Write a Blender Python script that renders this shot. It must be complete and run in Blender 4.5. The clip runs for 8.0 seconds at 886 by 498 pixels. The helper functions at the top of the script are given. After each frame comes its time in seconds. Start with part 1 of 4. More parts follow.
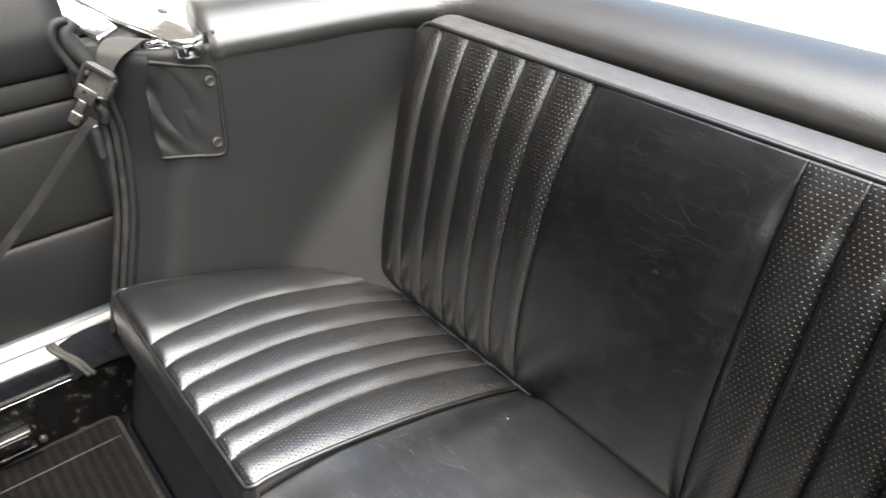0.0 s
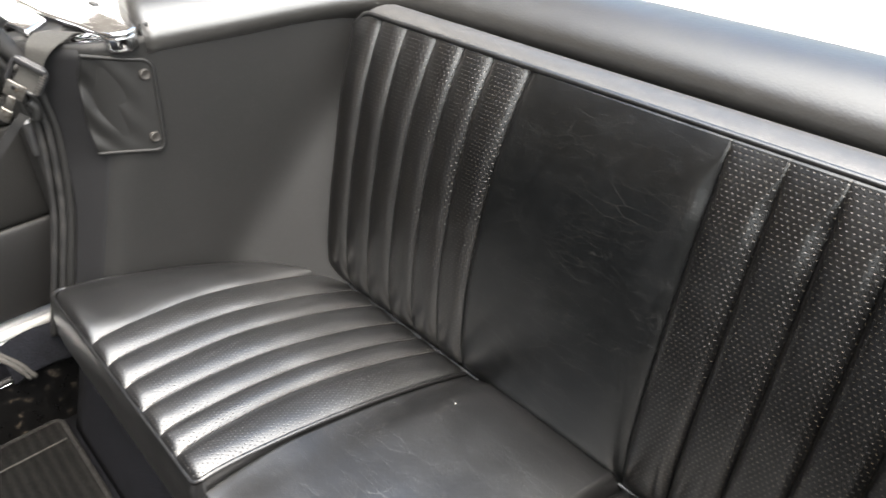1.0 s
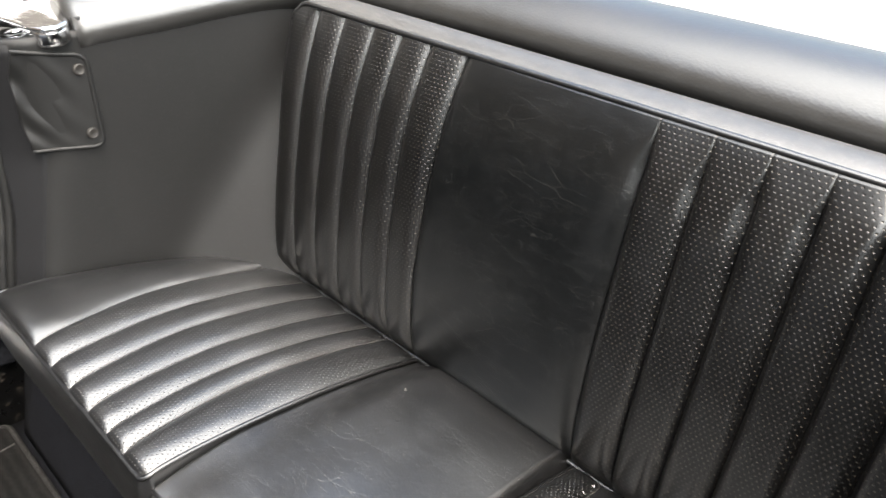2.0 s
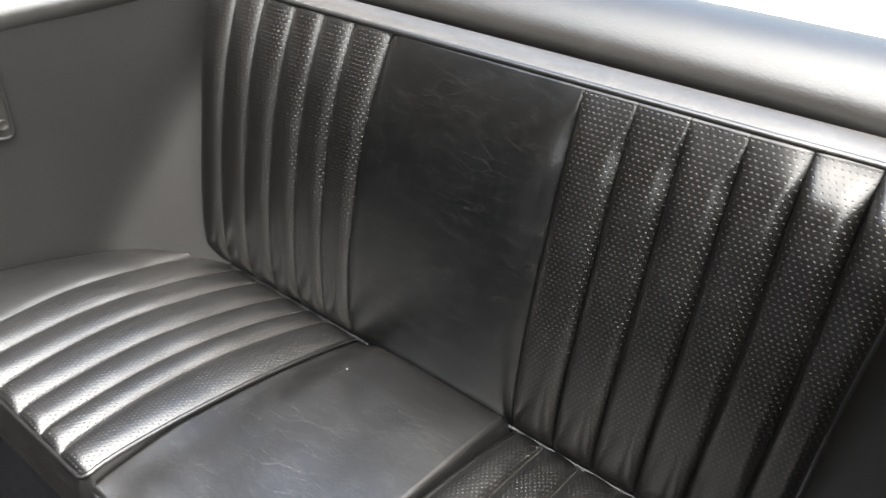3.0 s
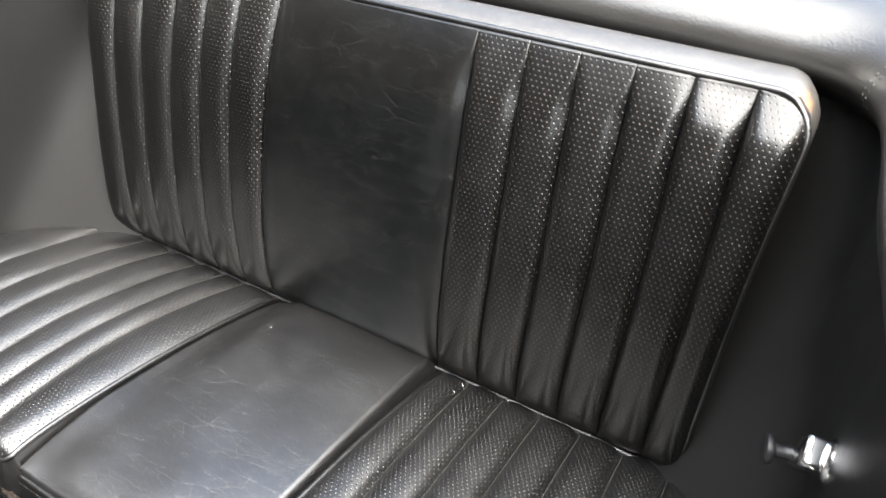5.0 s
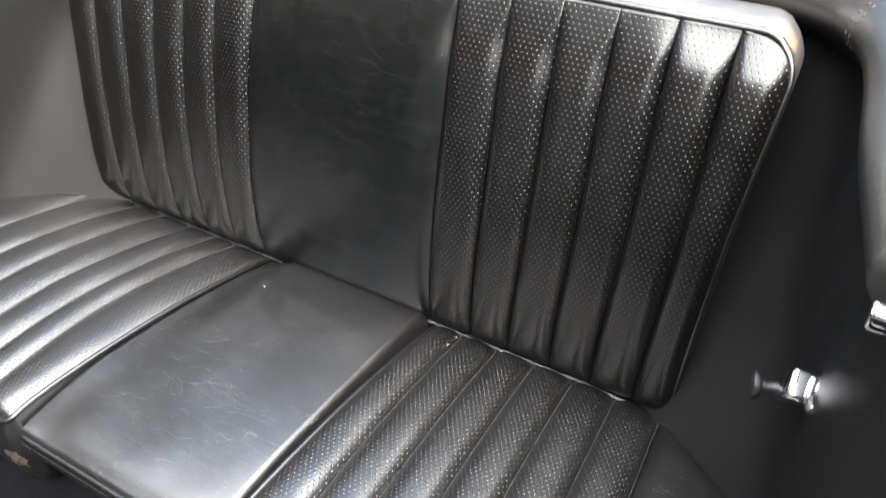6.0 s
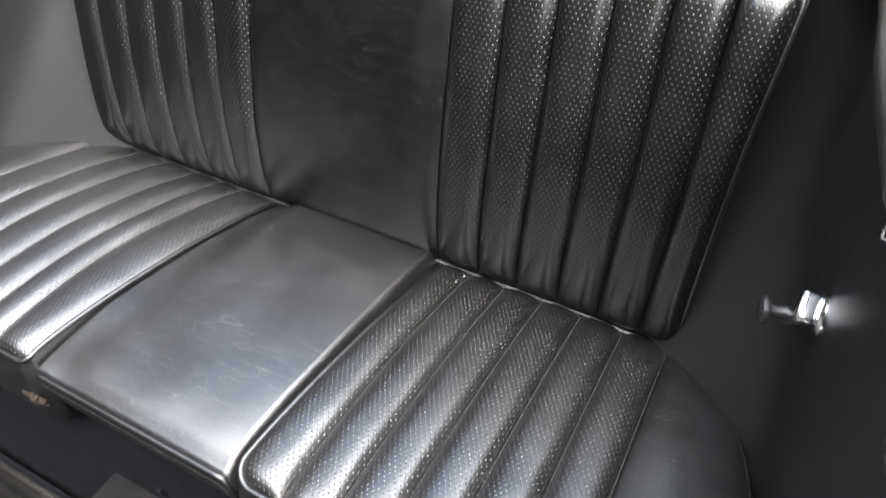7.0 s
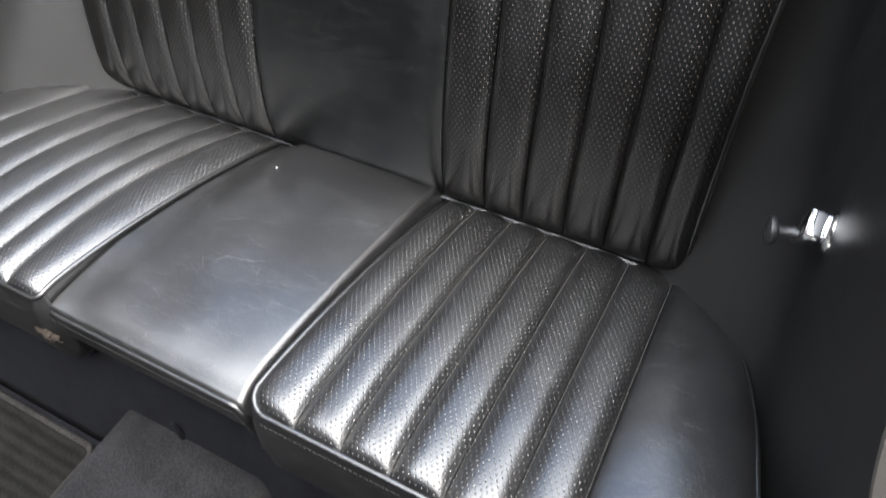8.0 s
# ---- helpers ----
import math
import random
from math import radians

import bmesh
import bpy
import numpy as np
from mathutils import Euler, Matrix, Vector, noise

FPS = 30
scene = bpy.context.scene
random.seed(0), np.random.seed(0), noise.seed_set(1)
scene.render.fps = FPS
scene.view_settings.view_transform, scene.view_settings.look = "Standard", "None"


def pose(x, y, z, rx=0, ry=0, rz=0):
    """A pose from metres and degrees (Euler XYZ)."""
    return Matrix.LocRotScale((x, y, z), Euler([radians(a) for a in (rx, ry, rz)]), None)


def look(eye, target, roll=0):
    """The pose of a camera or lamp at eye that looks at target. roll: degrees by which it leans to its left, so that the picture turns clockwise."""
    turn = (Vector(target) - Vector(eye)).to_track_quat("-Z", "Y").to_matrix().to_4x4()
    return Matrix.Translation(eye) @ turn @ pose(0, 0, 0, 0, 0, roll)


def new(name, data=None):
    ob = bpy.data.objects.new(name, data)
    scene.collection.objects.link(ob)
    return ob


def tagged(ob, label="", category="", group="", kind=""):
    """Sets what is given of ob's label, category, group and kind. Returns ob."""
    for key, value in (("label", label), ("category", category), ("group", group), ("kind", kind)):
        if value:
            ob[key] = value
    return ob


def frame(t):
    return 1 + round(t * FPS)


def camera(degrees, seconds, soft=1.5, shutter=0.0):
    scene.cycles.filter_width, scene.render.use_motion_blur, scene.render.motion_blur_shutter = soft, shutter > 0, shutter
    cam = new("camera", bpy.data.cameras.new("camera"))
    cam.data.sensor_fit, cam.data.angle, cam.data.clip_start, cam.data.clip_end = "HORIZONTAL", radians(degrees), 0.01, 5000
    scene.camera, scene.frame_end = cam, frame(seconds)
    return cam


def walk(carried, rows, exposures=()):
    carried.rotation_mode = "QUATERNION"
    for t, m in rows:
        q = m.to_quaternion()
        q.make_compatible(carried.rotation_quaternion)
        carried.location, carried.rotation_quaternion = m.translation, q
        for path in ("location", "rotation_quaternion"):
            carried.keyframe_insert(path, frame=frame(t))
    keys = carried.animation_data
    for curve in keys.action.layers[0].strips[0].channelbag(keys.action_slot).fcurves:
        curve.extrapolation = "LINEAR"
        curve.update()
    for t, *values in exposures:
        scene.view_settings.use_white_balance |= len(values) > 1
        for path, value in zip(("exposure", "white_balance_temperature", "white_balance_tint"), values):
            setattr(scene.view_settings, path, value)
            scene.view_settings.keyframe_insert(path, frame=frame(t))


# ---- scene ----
cam = camera(61.9, 8.0, shutter=0.9)

PATH = [
    (0, (0.424, -0.582, 1.077), (-0.914, 0.421, -0.021), -2.2),
    (0.5, (0.433, -0.579, 1.075), (-0.868, 0.465, -0.029), -1.9),
    (1, (0.444, -0.574, 1.074), (-0.813, 0.511, -0.042), -1.7),
    (1.5, (0.45, -0.574, 1.074), (-0.752, 0.557, -0.056), -1.4),
    (1.7, (0.467, -0.562, 1.071), (-0.733, 0.572, -0.058), -1.6),
    (3, (0.47, -0.58, 1.069), (-0.546, 0.679, -0.106), -0.8),
    (3.5, (0.476, -0.581, 1.068), (-0.481, 0.705, -0.127), -0.8),
    (4, (0.479, -0.588, 1.066), (-0.412, 0.729, -0.146), -0.5),
    (4.5, (0.485, -0.589, 1.068), (-0.358, 0.738, -0.169), -0.6),
    (6, (0.504, -0.602, 1.059), (-0.262, 0.674, -0.277), -2.3),
    (6.5, (0.502, -0.611, 1.051), (-0.244, 0.633, -0.326), -2.8),
    (7, (0.502, -0.622, 1.044), (-0.224, 0.581, -0.379), -3.3),
    (7.5, (0.503, -0.634, 1.035), (-0.206, 0.532, -0.426), -3.8),
    (8, (0.507, -0.642, 1.027), (-0.186, 0.476, -0.478), -4.7),
]
walk(cam, [(t, look(eye, target, roll)) for t, eye, target, roll in PATH], exposures=[(0.0, 2.25, 6060.0, 10.0), (3.0, 2.35, 6080.0, 10.0), (4.5, 2.5, 6060.0, 10.0), (6.5, 2.6, 5880.0, 10.0), (8.0, 2.45, 5780.0, 10.0)])

# ---------------------------------------------------------------- light
world = bpy.data.worlds.new("daylight")
scene.world = world
world.use_nodes = True
wn = world.node_tree.nodes
sky = wn.new("ShaderNodeTexSky")
sky.sky_type = "NISHITA"
sky.sun_disc = False
SUN_EL, SUN_AZ = 64.0, 108.0   # degrees; azimuth counted from +y to +x
sky.sun_elevation = radians(SUN_EL)
sky.sun_rotation = radians(SUN_AZ)
sky.air_density, sky.dust_density, sky.ozone_density = 1.6, 6.0, 1.0
world.node_tree.links.new(sky.outputs[0], wn["Background"].inputs[0])
wn["Background"].inputs[1].default_value = 0.15

sun_data = bpy.data.lights.new("sun", "SUN")
sun_data.energy = 4.4
sun_data.angle = radians(104)
sun_data.color = (1.0, 0.92, 0.76)
sun = new("sun", sun_data)
_d = Vector((math.sin(radians(SUN_AZ)) * math.cos(radians(SUN_EL)), math.cos(radians(SUN_AZ)) * math.cos(radians(SUN_EL)), math.sin(radians(SUN_EL))))
sun.matrix_world = look(_d * 30, (0, 0, 0))


# ---------------------------------------------------------------- materials
def material(name, base, rough, metal=0.0, spec=0.5):
    m = bpy.data.materials.new(name)
    m.use_nodes = True
    b = m.node_tree.nodes["Principled BSDF"]
    b.inputs["Base Color"].default_value = (*base, 1)
    b.inputs["Roughness"].default_value = rough
    b.inputs["Metallic"].default_value = metal
    b.inputs["Specular IOR Level"].default_value = spec
    return m, m.node_tree, b


def node(tree, kind, **values):
    n = tree.nodes.new("ShaderNode" + kind)
    for key, value in values.items():
        if key == "feature":
            n.feature = value
        else:
            n.inputs[key].default_value = value
    return n


def math_node(tree, op, a, b=None, c=None):
    n = tree.nodes.new("ShaderNodeMath")
    n.operation = op
    for i, v in enumerate((a, b, c)):
        if v is None:
            continue
        if isinstance(v, (int, float)):
            n.inputs[i].default_value = v
        else:
            tree.links.new(v, n.inputs[i])
    return n.outputs[0]


def ramp(tree, value, lo, hi, a=0.0, b=1.0):
    n = tree.nodes.new("ShaderNodeMapRange")
    n.interpolation_type = "SMOOTHSTEP"
    tree.links.new(value, n.inputs[0])
    for i, v in enumerate((lo, hi, a, b)):
        n.inputs[1 + i].default_value = v
    return n.outputs[0]


def mix_colour(tree, fac, a, b):
    n = tree.nodes.new("ShaderNodeMix")
    n.data_type = "RGBA"
    tree.links.new(fac, n.inputs[0])
    for i, v in ((6, a), (7, b)):
        if isinstance(v, tuple):
            n.inputs[i].default_value = (*v, 1)
        else:
            tree.links.new(v, n.inputs[i])
    return n.outputs[2]


def bump(tree, shader, heights):
    """heights: (socket, distance in metres, strength)"""
    last = None
    for h, dist, strength in heights:
        n = tree.nodes.new("ShaderNodeBump")
        n.inputs["Distance"].default_value = dist
        n.inputs["Strength"].default_value = strength
        tree.links.new(h, n.inputs["Height"])
        if last:
            tree.links.new(last, n.inputs["Normal"])
        last = n.outputs[0]
    tree.links.new(last, shader.inputs["Normal"])


def noise_fac(tree, coords, scale, detail=3.0, rough=0.55, distortion=0.0):
    n = node(tree, "TexNoise", Scale=scale, Detail=detail, Roughness=rough, Distortion=distortion)
    tree.links.new(coords, n.inputs["Vector"])
    return n.outputs["Fac"]


def leather(name, base=(0.0035, 0.0035, 0.0036), rough=0.27, perforated=False, dot=(0.10, 0.085, 0.06), glint=0.5, pitch=(0.0064, 0.0050), press=0.55, creases=0.0, grain=420.0, wear=1.0, spec=0.85, relief=0.11, bare=None):
    m, t, b = material(name, base, rough, spec=spec)
    obj = node(t, "TexCoord").outputs["Object"]
    uv = node(t, "TexCoord").outputs["UV"]
    big = noise_fac(t, obj, 9.0, 4.0)
    mid = noise_fac(t, obj, 55.0, 4.0)
    vor = node(t, "TexVoronoi", Scale=grain)
    t.links.new(obj, vor.inputs["Vector"])
    fine = vor.outputs["Distance"]
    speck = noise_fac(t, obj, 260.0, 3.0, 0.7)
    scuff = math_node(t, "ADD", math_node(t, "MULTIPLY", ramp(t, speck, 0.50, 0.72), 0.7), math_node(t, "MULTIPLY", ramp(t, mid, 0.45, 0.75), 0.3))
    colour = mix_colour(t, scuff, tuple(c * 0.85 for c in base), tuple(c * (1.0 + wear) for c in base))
    rough_v = math_node(t, "ADD", ramp(t, big, 0.3, 0.7, rough - 0.010, rough + 0.04), ramp(t, mid, 0.35, 0.7, -0.006, 0.02))
    heights = [(fine, 0.0004, relief), (mid, 0.003, 0.035), (noise_fac(t, obj, 26.0, 3.0), 0.004, 0.05), (noise_fac(t, obj, 190.0, 3.0, 0.6), 0.0006, 0.10 + 0.5 * relief)]
    if creases:
        lines = []
        warp = node(t, "TexNoise", Scale=9.0, Detail=3.0)
        t.links.new(obj, warp.inputs["Vector"])
        shift = t.nodes.new("ShaderNodeVectorMath")
        shift.operation = "MULTIPLY_ADD"
        t.links.new(warp.outputs["Color"], shift.inputs[0])
        shift.inputs[1].default_value = (0.022, 0.022, 0.022)
        t.links.new(obj, shift.inputs[2])
        for scale, stretch, width in ((14.0, 4.5, 0.012), (34.0, 4.0, 0.016), (80.0, 3.0, 0.05)):
            mp = node(t, "Mapping")
            mp.inputs["Scale"].default_value = (1.0, stretch, stretch)
            mp.inputs["Rotation"].default_value = (0.15, 0.1, 0.35 + scale * 0.004)
            t.links.new(shift.outputs[0], mp.inputs["Vector"])
            v = node(t, "TexVoronoi", feature="DISTANCE_TO_EDGE", Scale=scale)
            t.links.new(mp.outputs[0], v.inputs["Vector"])
            part_ = ramp(t, noise_fac(t, mp.outputs[0], scale * 0.35, 2.0), 0.50, 0.62)
            lines.append(math_node(t, "MULTIPLY", ramp(t, v.outputs["Distance"], 0.0, width, 1.0, 0.0), part_))
        lines = math_node(t, "MAXIMUM", math_node(t, "MAXIMUM", lines[0], lines[1]), math_node(t, "MULTIPLY", lines[2], 0.5))
        patch = ramp(t, noise_fac(t, obj, 5.0, 3.0), 0.30, 0.65, 0.35, 1.0)
        lines = math_node(t, "MULTIPLY", lines, patch)
        colour = mix_colour(t, math_node(t, "MULTIPLY", lines, 0.34 * creases), colour, (0.07, 0.068, 0.064))
        heights.append((lines, -0.0004, 0.34 * creases))
    if bare:
        # a spot where the finish has worn off to the tan hide
        off = t.nodes.new("ShaderNodeVectorMath")
        off.operation = "DISTANCE"
        t.links.new(obj, off.inputs[0])
        off.inputs[1].default_value = bare[:3]
        edge = math_node(t, "ADD", off.outputs["Value"], math_node(t, "MULTIPLY", math_node(t, "SUBTRACT", noise_fac(t, obj, 130.0, 4.0, 0.7), 0.5), bare[3] * 1.3))
        colour = mix_colour(t, ramp(t, edge, bare[3] * 0.45, bare[3], 1.0, 0.0), colour, (0.15, 0.075, 0.028))
        colour = mix_colour(t, math_node(t, "MULTIPLY", ramp(t, noise_fac(t, obj, 48.0, 5.0, 0.75, 0.6), 0.60, 0.78), 0.6), colour, (0.075, 0.070, 0.064))
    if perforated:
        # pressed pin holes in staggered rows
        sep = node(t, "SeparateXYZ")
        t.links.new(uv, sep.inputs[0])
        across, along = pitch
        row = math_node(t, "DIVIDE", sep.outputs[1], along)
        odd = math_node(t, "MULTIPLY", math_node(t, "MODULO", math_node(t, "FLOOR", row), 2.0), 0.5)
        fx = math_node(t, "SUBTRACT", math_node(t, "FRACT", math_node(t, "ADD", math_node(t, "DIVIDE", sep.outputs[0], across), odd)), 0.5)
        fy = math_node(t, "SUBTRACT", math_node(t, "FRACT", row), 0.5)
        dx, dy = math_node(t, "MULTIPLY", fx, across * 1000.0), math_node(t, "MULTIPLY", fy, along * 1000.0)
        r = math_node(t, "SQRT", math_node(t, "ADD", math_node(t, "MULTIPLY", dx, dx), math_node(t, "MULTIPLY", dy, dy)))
        # pale dot colour paints in the glint that each hole catches
        colour = mix_colour(t, math_node(t, "MULTIPLY", ramp(t, r, 0.3, 0.8, 1.0, 0.0), glint), colour, dot)
        heights.append((ramp(t, r, 0.1, 1.2, 0.0, 1.0), 0.0008, press))
    t.links.new(colour, b.inputs["Base Color"])
    t.links.new(rough_v, b.inputs["Roughness"])
    bump(t, b, heights)
    return m


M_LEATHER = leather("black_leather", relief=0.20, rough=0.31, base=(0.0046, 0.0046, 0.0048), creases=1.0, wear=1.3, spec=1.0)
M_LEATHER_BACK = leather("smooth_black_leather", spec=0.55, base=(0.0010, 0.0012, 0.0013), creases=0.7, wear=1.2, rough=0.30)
# darker copy of the trim vinyl, for shade painted at its bend
M_TRIM_SHADE = leather("shaded_trim_vinyl", wear=0.2, spec=0.2, base=(0.0066, 0.0067, 0.0074), rough=0.6)
M_PERF = leather("perforated_black_leather", perforated=True, glint=0.5, spec=0.62, base=(0.0012, 0.0012, 0.0013), wear=1.2, rough=0.295)
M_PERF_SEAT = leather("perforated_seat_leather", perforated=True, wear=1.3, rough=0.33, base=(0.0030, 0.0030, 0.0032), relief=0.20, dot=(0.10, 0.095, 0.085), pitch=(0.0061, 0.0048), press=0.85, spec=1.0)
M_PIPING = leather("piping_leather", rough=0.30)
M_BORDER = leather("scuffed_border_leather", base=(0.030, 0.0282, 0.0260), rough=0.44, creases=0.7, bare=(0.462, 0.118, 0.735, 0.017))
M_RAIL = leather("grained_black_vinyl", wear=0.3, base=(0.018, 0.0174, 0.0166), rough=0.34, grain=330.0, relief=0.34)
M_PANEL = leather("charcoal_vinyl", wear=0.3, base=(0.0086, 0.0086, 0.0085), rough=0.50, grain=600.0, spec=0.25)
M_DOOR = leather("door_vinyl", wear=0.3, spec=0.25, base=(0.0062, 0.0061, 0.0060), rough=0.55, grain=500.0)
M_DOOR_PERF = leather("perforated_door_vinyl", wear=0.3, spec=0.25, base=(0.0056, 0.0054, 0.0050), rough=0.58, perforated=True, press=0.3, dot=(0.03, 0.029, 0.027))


def carpet(name, base, ribbed=False):
    m, t, b = material(name, base, 0.95, spec=0.1)
    obj = node(t, "TexCoord").outputs["Object"]
    fib = noise_fac(t, obj, 330.0, 3.0, 0.75)
    blot = noise_fac(t, obj, 25.0, 4.0)
    f = math_node(t, "ADD", math_node(t, "MULTIPLY", fib, 0.8), math_node(t, "MULTIPLY", blot, 0.3))
    if ribbed:
        sep = node(t, "SeparateXYZ")
        t.links.new(obj, sep.inputs[0])
        wob = math_node(t, "MULTIPLY", noise_fac(t, obj, 60.0), 0.004)
        rib = math_node(t, "SINE", math_node(t, "MULTIPLY", math_node(t, "ADD", sep.outputs[1], wob), 2 * math.pi / 0.017))
        f = math_node(t, "ADD", f, math_node(t, "MULTIPLY", rib, 0.085))
    t.links.new(mix_colour(t, ramp(t, f, 0.40, 0.72), tuple(c * 0.45 for c in base), tuple(c * 1.9 for c in base)), b.inputs["Base Color"])
    bump(t, b, [(f, 0.004, 0.8)])
    return m


M_CARPET = carpet("blue_black_carpet", (0.0040, 0.0043, 0.0058))
M_TUNNEL = carpet("grey_tunnel_carpet", (0.0085, 0.0085, 0.0094))
M_MAT = carpet("ribbed_mat_pile", (0.0046, 0.0044, 0.0042), ribbed=True)


def chrome(name, rough=0.06, base=(0.85, 0.85, 0.86)):
    m, t, b = material(name, base, rough, metal=1.0)
    obj = node(t, "TexCoord").outputs["Object"]
    t.links.new(ramp(t, noise_fac(t, obj, 60.0, 5.0), 0.35, 0.75, rough, rough + 0.12), b.inputs["Roughness"])
    bump(t, b, [(noise_fac(t, obj, 35.0, 3.0), 0.0008, 0.15)])
    return m


M_BINDING = carpet("dark_grey_binding", (0.016, 0.0155, 0.015))


M_CHROME = chrome("polished_chrome")
M_ALU = chrome("brushed_sill_aluminium", 0.38, (0.55, 0.55, 0.55))
M_ALU.node_tree.nodes["Principled BSDF"].inputs["Metallic"].default_value = 0.35


def worn(name, base, rough, dirt, metal=0.0, scale=30.0, amount=(0.45, 0.7), spec=0.5):
    m, t, b = material(name, base, rough, metal, spec)
    obj = node(t, "TexCoord").outputs["Object"]
    n = noise_fac(t, obj, scale, 5.0, 0.65)
    t.links.new(mix_colour(t, ramp(t, n, *amount), base, dirt), b.inputs["Base Color"])
    t.links.new(ramp(t, n, 0.3, 0.7, rough, min(1.0, rough + 0.2)), b.inputs["Roughness"])
    bump(t, b, [(noise_fac(t, obj, scale * 6, 4.0), 0.001, 0.25)])
    return m


M_RUBBER = worn("black_rubber", (0.0065, 0.0065, 0.0067), 0.5, (0.014, 0.0135, 0.013), spec=0.3)
M_PLASTIC = worn("black_plastic", (0.014, 0.014, 0.015), 0.3, (0.022, 0.022, 0.022))
M_WEB = worn("woven_belt_webbing", (0.034, 0.033, 0.031), 0.6, (0.045, 0.044, 0.041), scale=300.0, spec=0.12)
M_STEEL = worn("painted_steel", (0.0030, 0.0030, 0.0031), 0.25, (0.07, 0.058, 0.044), scale=38.0, amount=(0.57, 0.70))
M_ZINC = worn("zinc_plated_steel", (0.15, 0.145, 0.135), 0.3, (0.05, 0.042, 0.034), metal=0.9, scale=70.0)
M_SNAP = worn("gunmetal_snap", (0.075, 0.07, 0.064), 0.38, (0.045, 0.042, 0.04), metal=0.9, scale=200.0)
M_PAINT = worn("white_car_paint", (0.80, 0.79, 0.76), 0.12, (0.76, 0.74, 0.70), scale=4.0)
M_CONCRETE = worn("pale_concrete", (0.42, 0.41, 0.39), 0.8, (0.33, 0.32, 0.30), scale=2.0)
# colours of the unseen walls added to block or reflect light
M_BLOCK = worn("brown_sky_block", (0.085, 0.066, 0.048), 0.85, (0.065, 0.050, 0.038), scale=1.5)
M_REFLECTOR = worn("white_reflector", (0.78, 0.77, 0.74), 0.85, (0.70, 0.68, 0.65), scale=1.2)
M_DARKBLOCK = worn("dark_sky_block", (0.075, 0.068, 0.060), 0.85, (0.055, 0.050, 0.045), scale=1.2)
M_THREAD = worn("dark_thread", (0.006, 0.0058, 0.0056), 0.7, (0.010, 0.0097, 0.009), scale=400.0)
M_TAN = worn("bare_tan_hide", (0.016, 0.0095, 0.005), 0.7, (0.012, 0.008, 0.005), scale=160.0)
M_THREAD_SEAM = worn("grey_seam_thread", (0.030, 0.0285, 0.0255), 0.6, (0.012, 0.0115, 0.0105), scale=120.0)
M_THREAD_PALE = worn("pale_grey_thread", (0.06, 0.058, 0.054), 0.7, (0.04, 0.038, 0.035), scale=400.0)
M_LINT = worn("pale_lint", (0.55, 0.54, 0.5), 0.9, (0.4, 0.4, 0.37), scale=400.0)


# ---------------------------------------------------------------- mesh tools
def smooth(a, b, x):
    x = min(1.0, max(0.0, (x - a) / (b - a)))
    return x * x * (3 - 2 * x)


def spline(keys):
    """A smooth function through a few (x, y) pairs."""
    xs, ys = [k[0] for k in keys], [k[1] for k in keys]
    n = len(xs)
    tan = []
    for i in range(n):
        a, b = max(0, i - 1), min(n - 1, i + 1)
        tan.append((ys[b] - ys[a]) / (xs[b] - xs[a]))

    def value(x):
        if x <= xs[0]:
            return ys[0] + tan[0] * (x - xs[0])
        if x >= xs[-1]:
            return ys[-1] + tan[-1] * (x - xs[-1])
        i = max(j for j in range(n - 1) if xs[j] <= x)
        h = xs[i + 1] - xs[i]
        s = (x - xs[i]) / h
        return ((1 + 2 * s) * (1 - s) ** 2 * ys[i] + s * (1 - s) ** 2 * h * tan[i] + s * s * (3 - 2 * s) * ys[i + 1] + s * s * (s - 1) * h * tan[i + 1])
    return value


def mesh_object(name, verts, faces, mat, parent=None, label="", uvs=None, flat=False):
    me = bpy.data.meshes.new(name)
    me.from_pydata([tuple(v) for v in verts], [], faces)
    if uvs is not None:
        layer = me.uv_layers.new(name="UVMap")
        idx = np.empty(len(me.loops), dtype=np.int32)
        me.loops.foreach_get("vertex_index", idx)
        layer.data.foreach_set("uv", np.asarray(uvs, dtype=np.float32)[idx].ravel())
    me.materials.append(mat)
    bm = bmesh.new()
    bm.from_mesh(me)
    bmesh.ops.recalc_face_normals(bm, faces=bm.faces)
    bm.to_mesh(me)
    bm.free()
    if not flat:
        me.polygons.foreach_set("use_smooth", [True] * len(me.polygons))
    ob = new(name, me)
    if parent:
        ob.parent = parent
    if label:
        ob["label"] = label
    return ob


def slab(name, fn, nu, nv, depth, mat, parent=None, label="", us=None, vs=None):
    """A closed padded piece: its face is fn(u, v) -> (place, (uv in metres)); its back lies at the offset depth."""
    us = us or [i / nu for i in range(nu + 1)]
    vs = vs or [j / nv for j in range(nv + 1)]
    nu, nv = len(us) - 1, len(vs) - 1
    front, uvs = [], []
    for v in vs:
        for u in us:
            p, w = fn(u, v)
            front.append(Vector(p))
            uvs.append(w)
    back = [p + Vector(depth) for p in front]
    n, row = len(front), nu + 1
    faces = []
    for j in range(nv):
        for i in range(nu):
            a = j * row + i
            faces.append((a, a + 1, a + 1 + row, a + row))
            faces.append((n + a, n + a + row, n + a + 1 + row, n + a + 1))
    rim = [i for i in range(row)] + [j * row + nu for j in range(1, nv + 1)] + [nv * row + i for i in range(nu - 1, -1, -1)] + [j * row for j in range(nv - 1, 0, -1)]
    for a, b in zip(rim, rim[1:] + rim[:1]):
        faces.append((b, a, n + a, n + b))
    return mesh_object(name, front + back, faces, mat, parent, label, uvs + uvs)


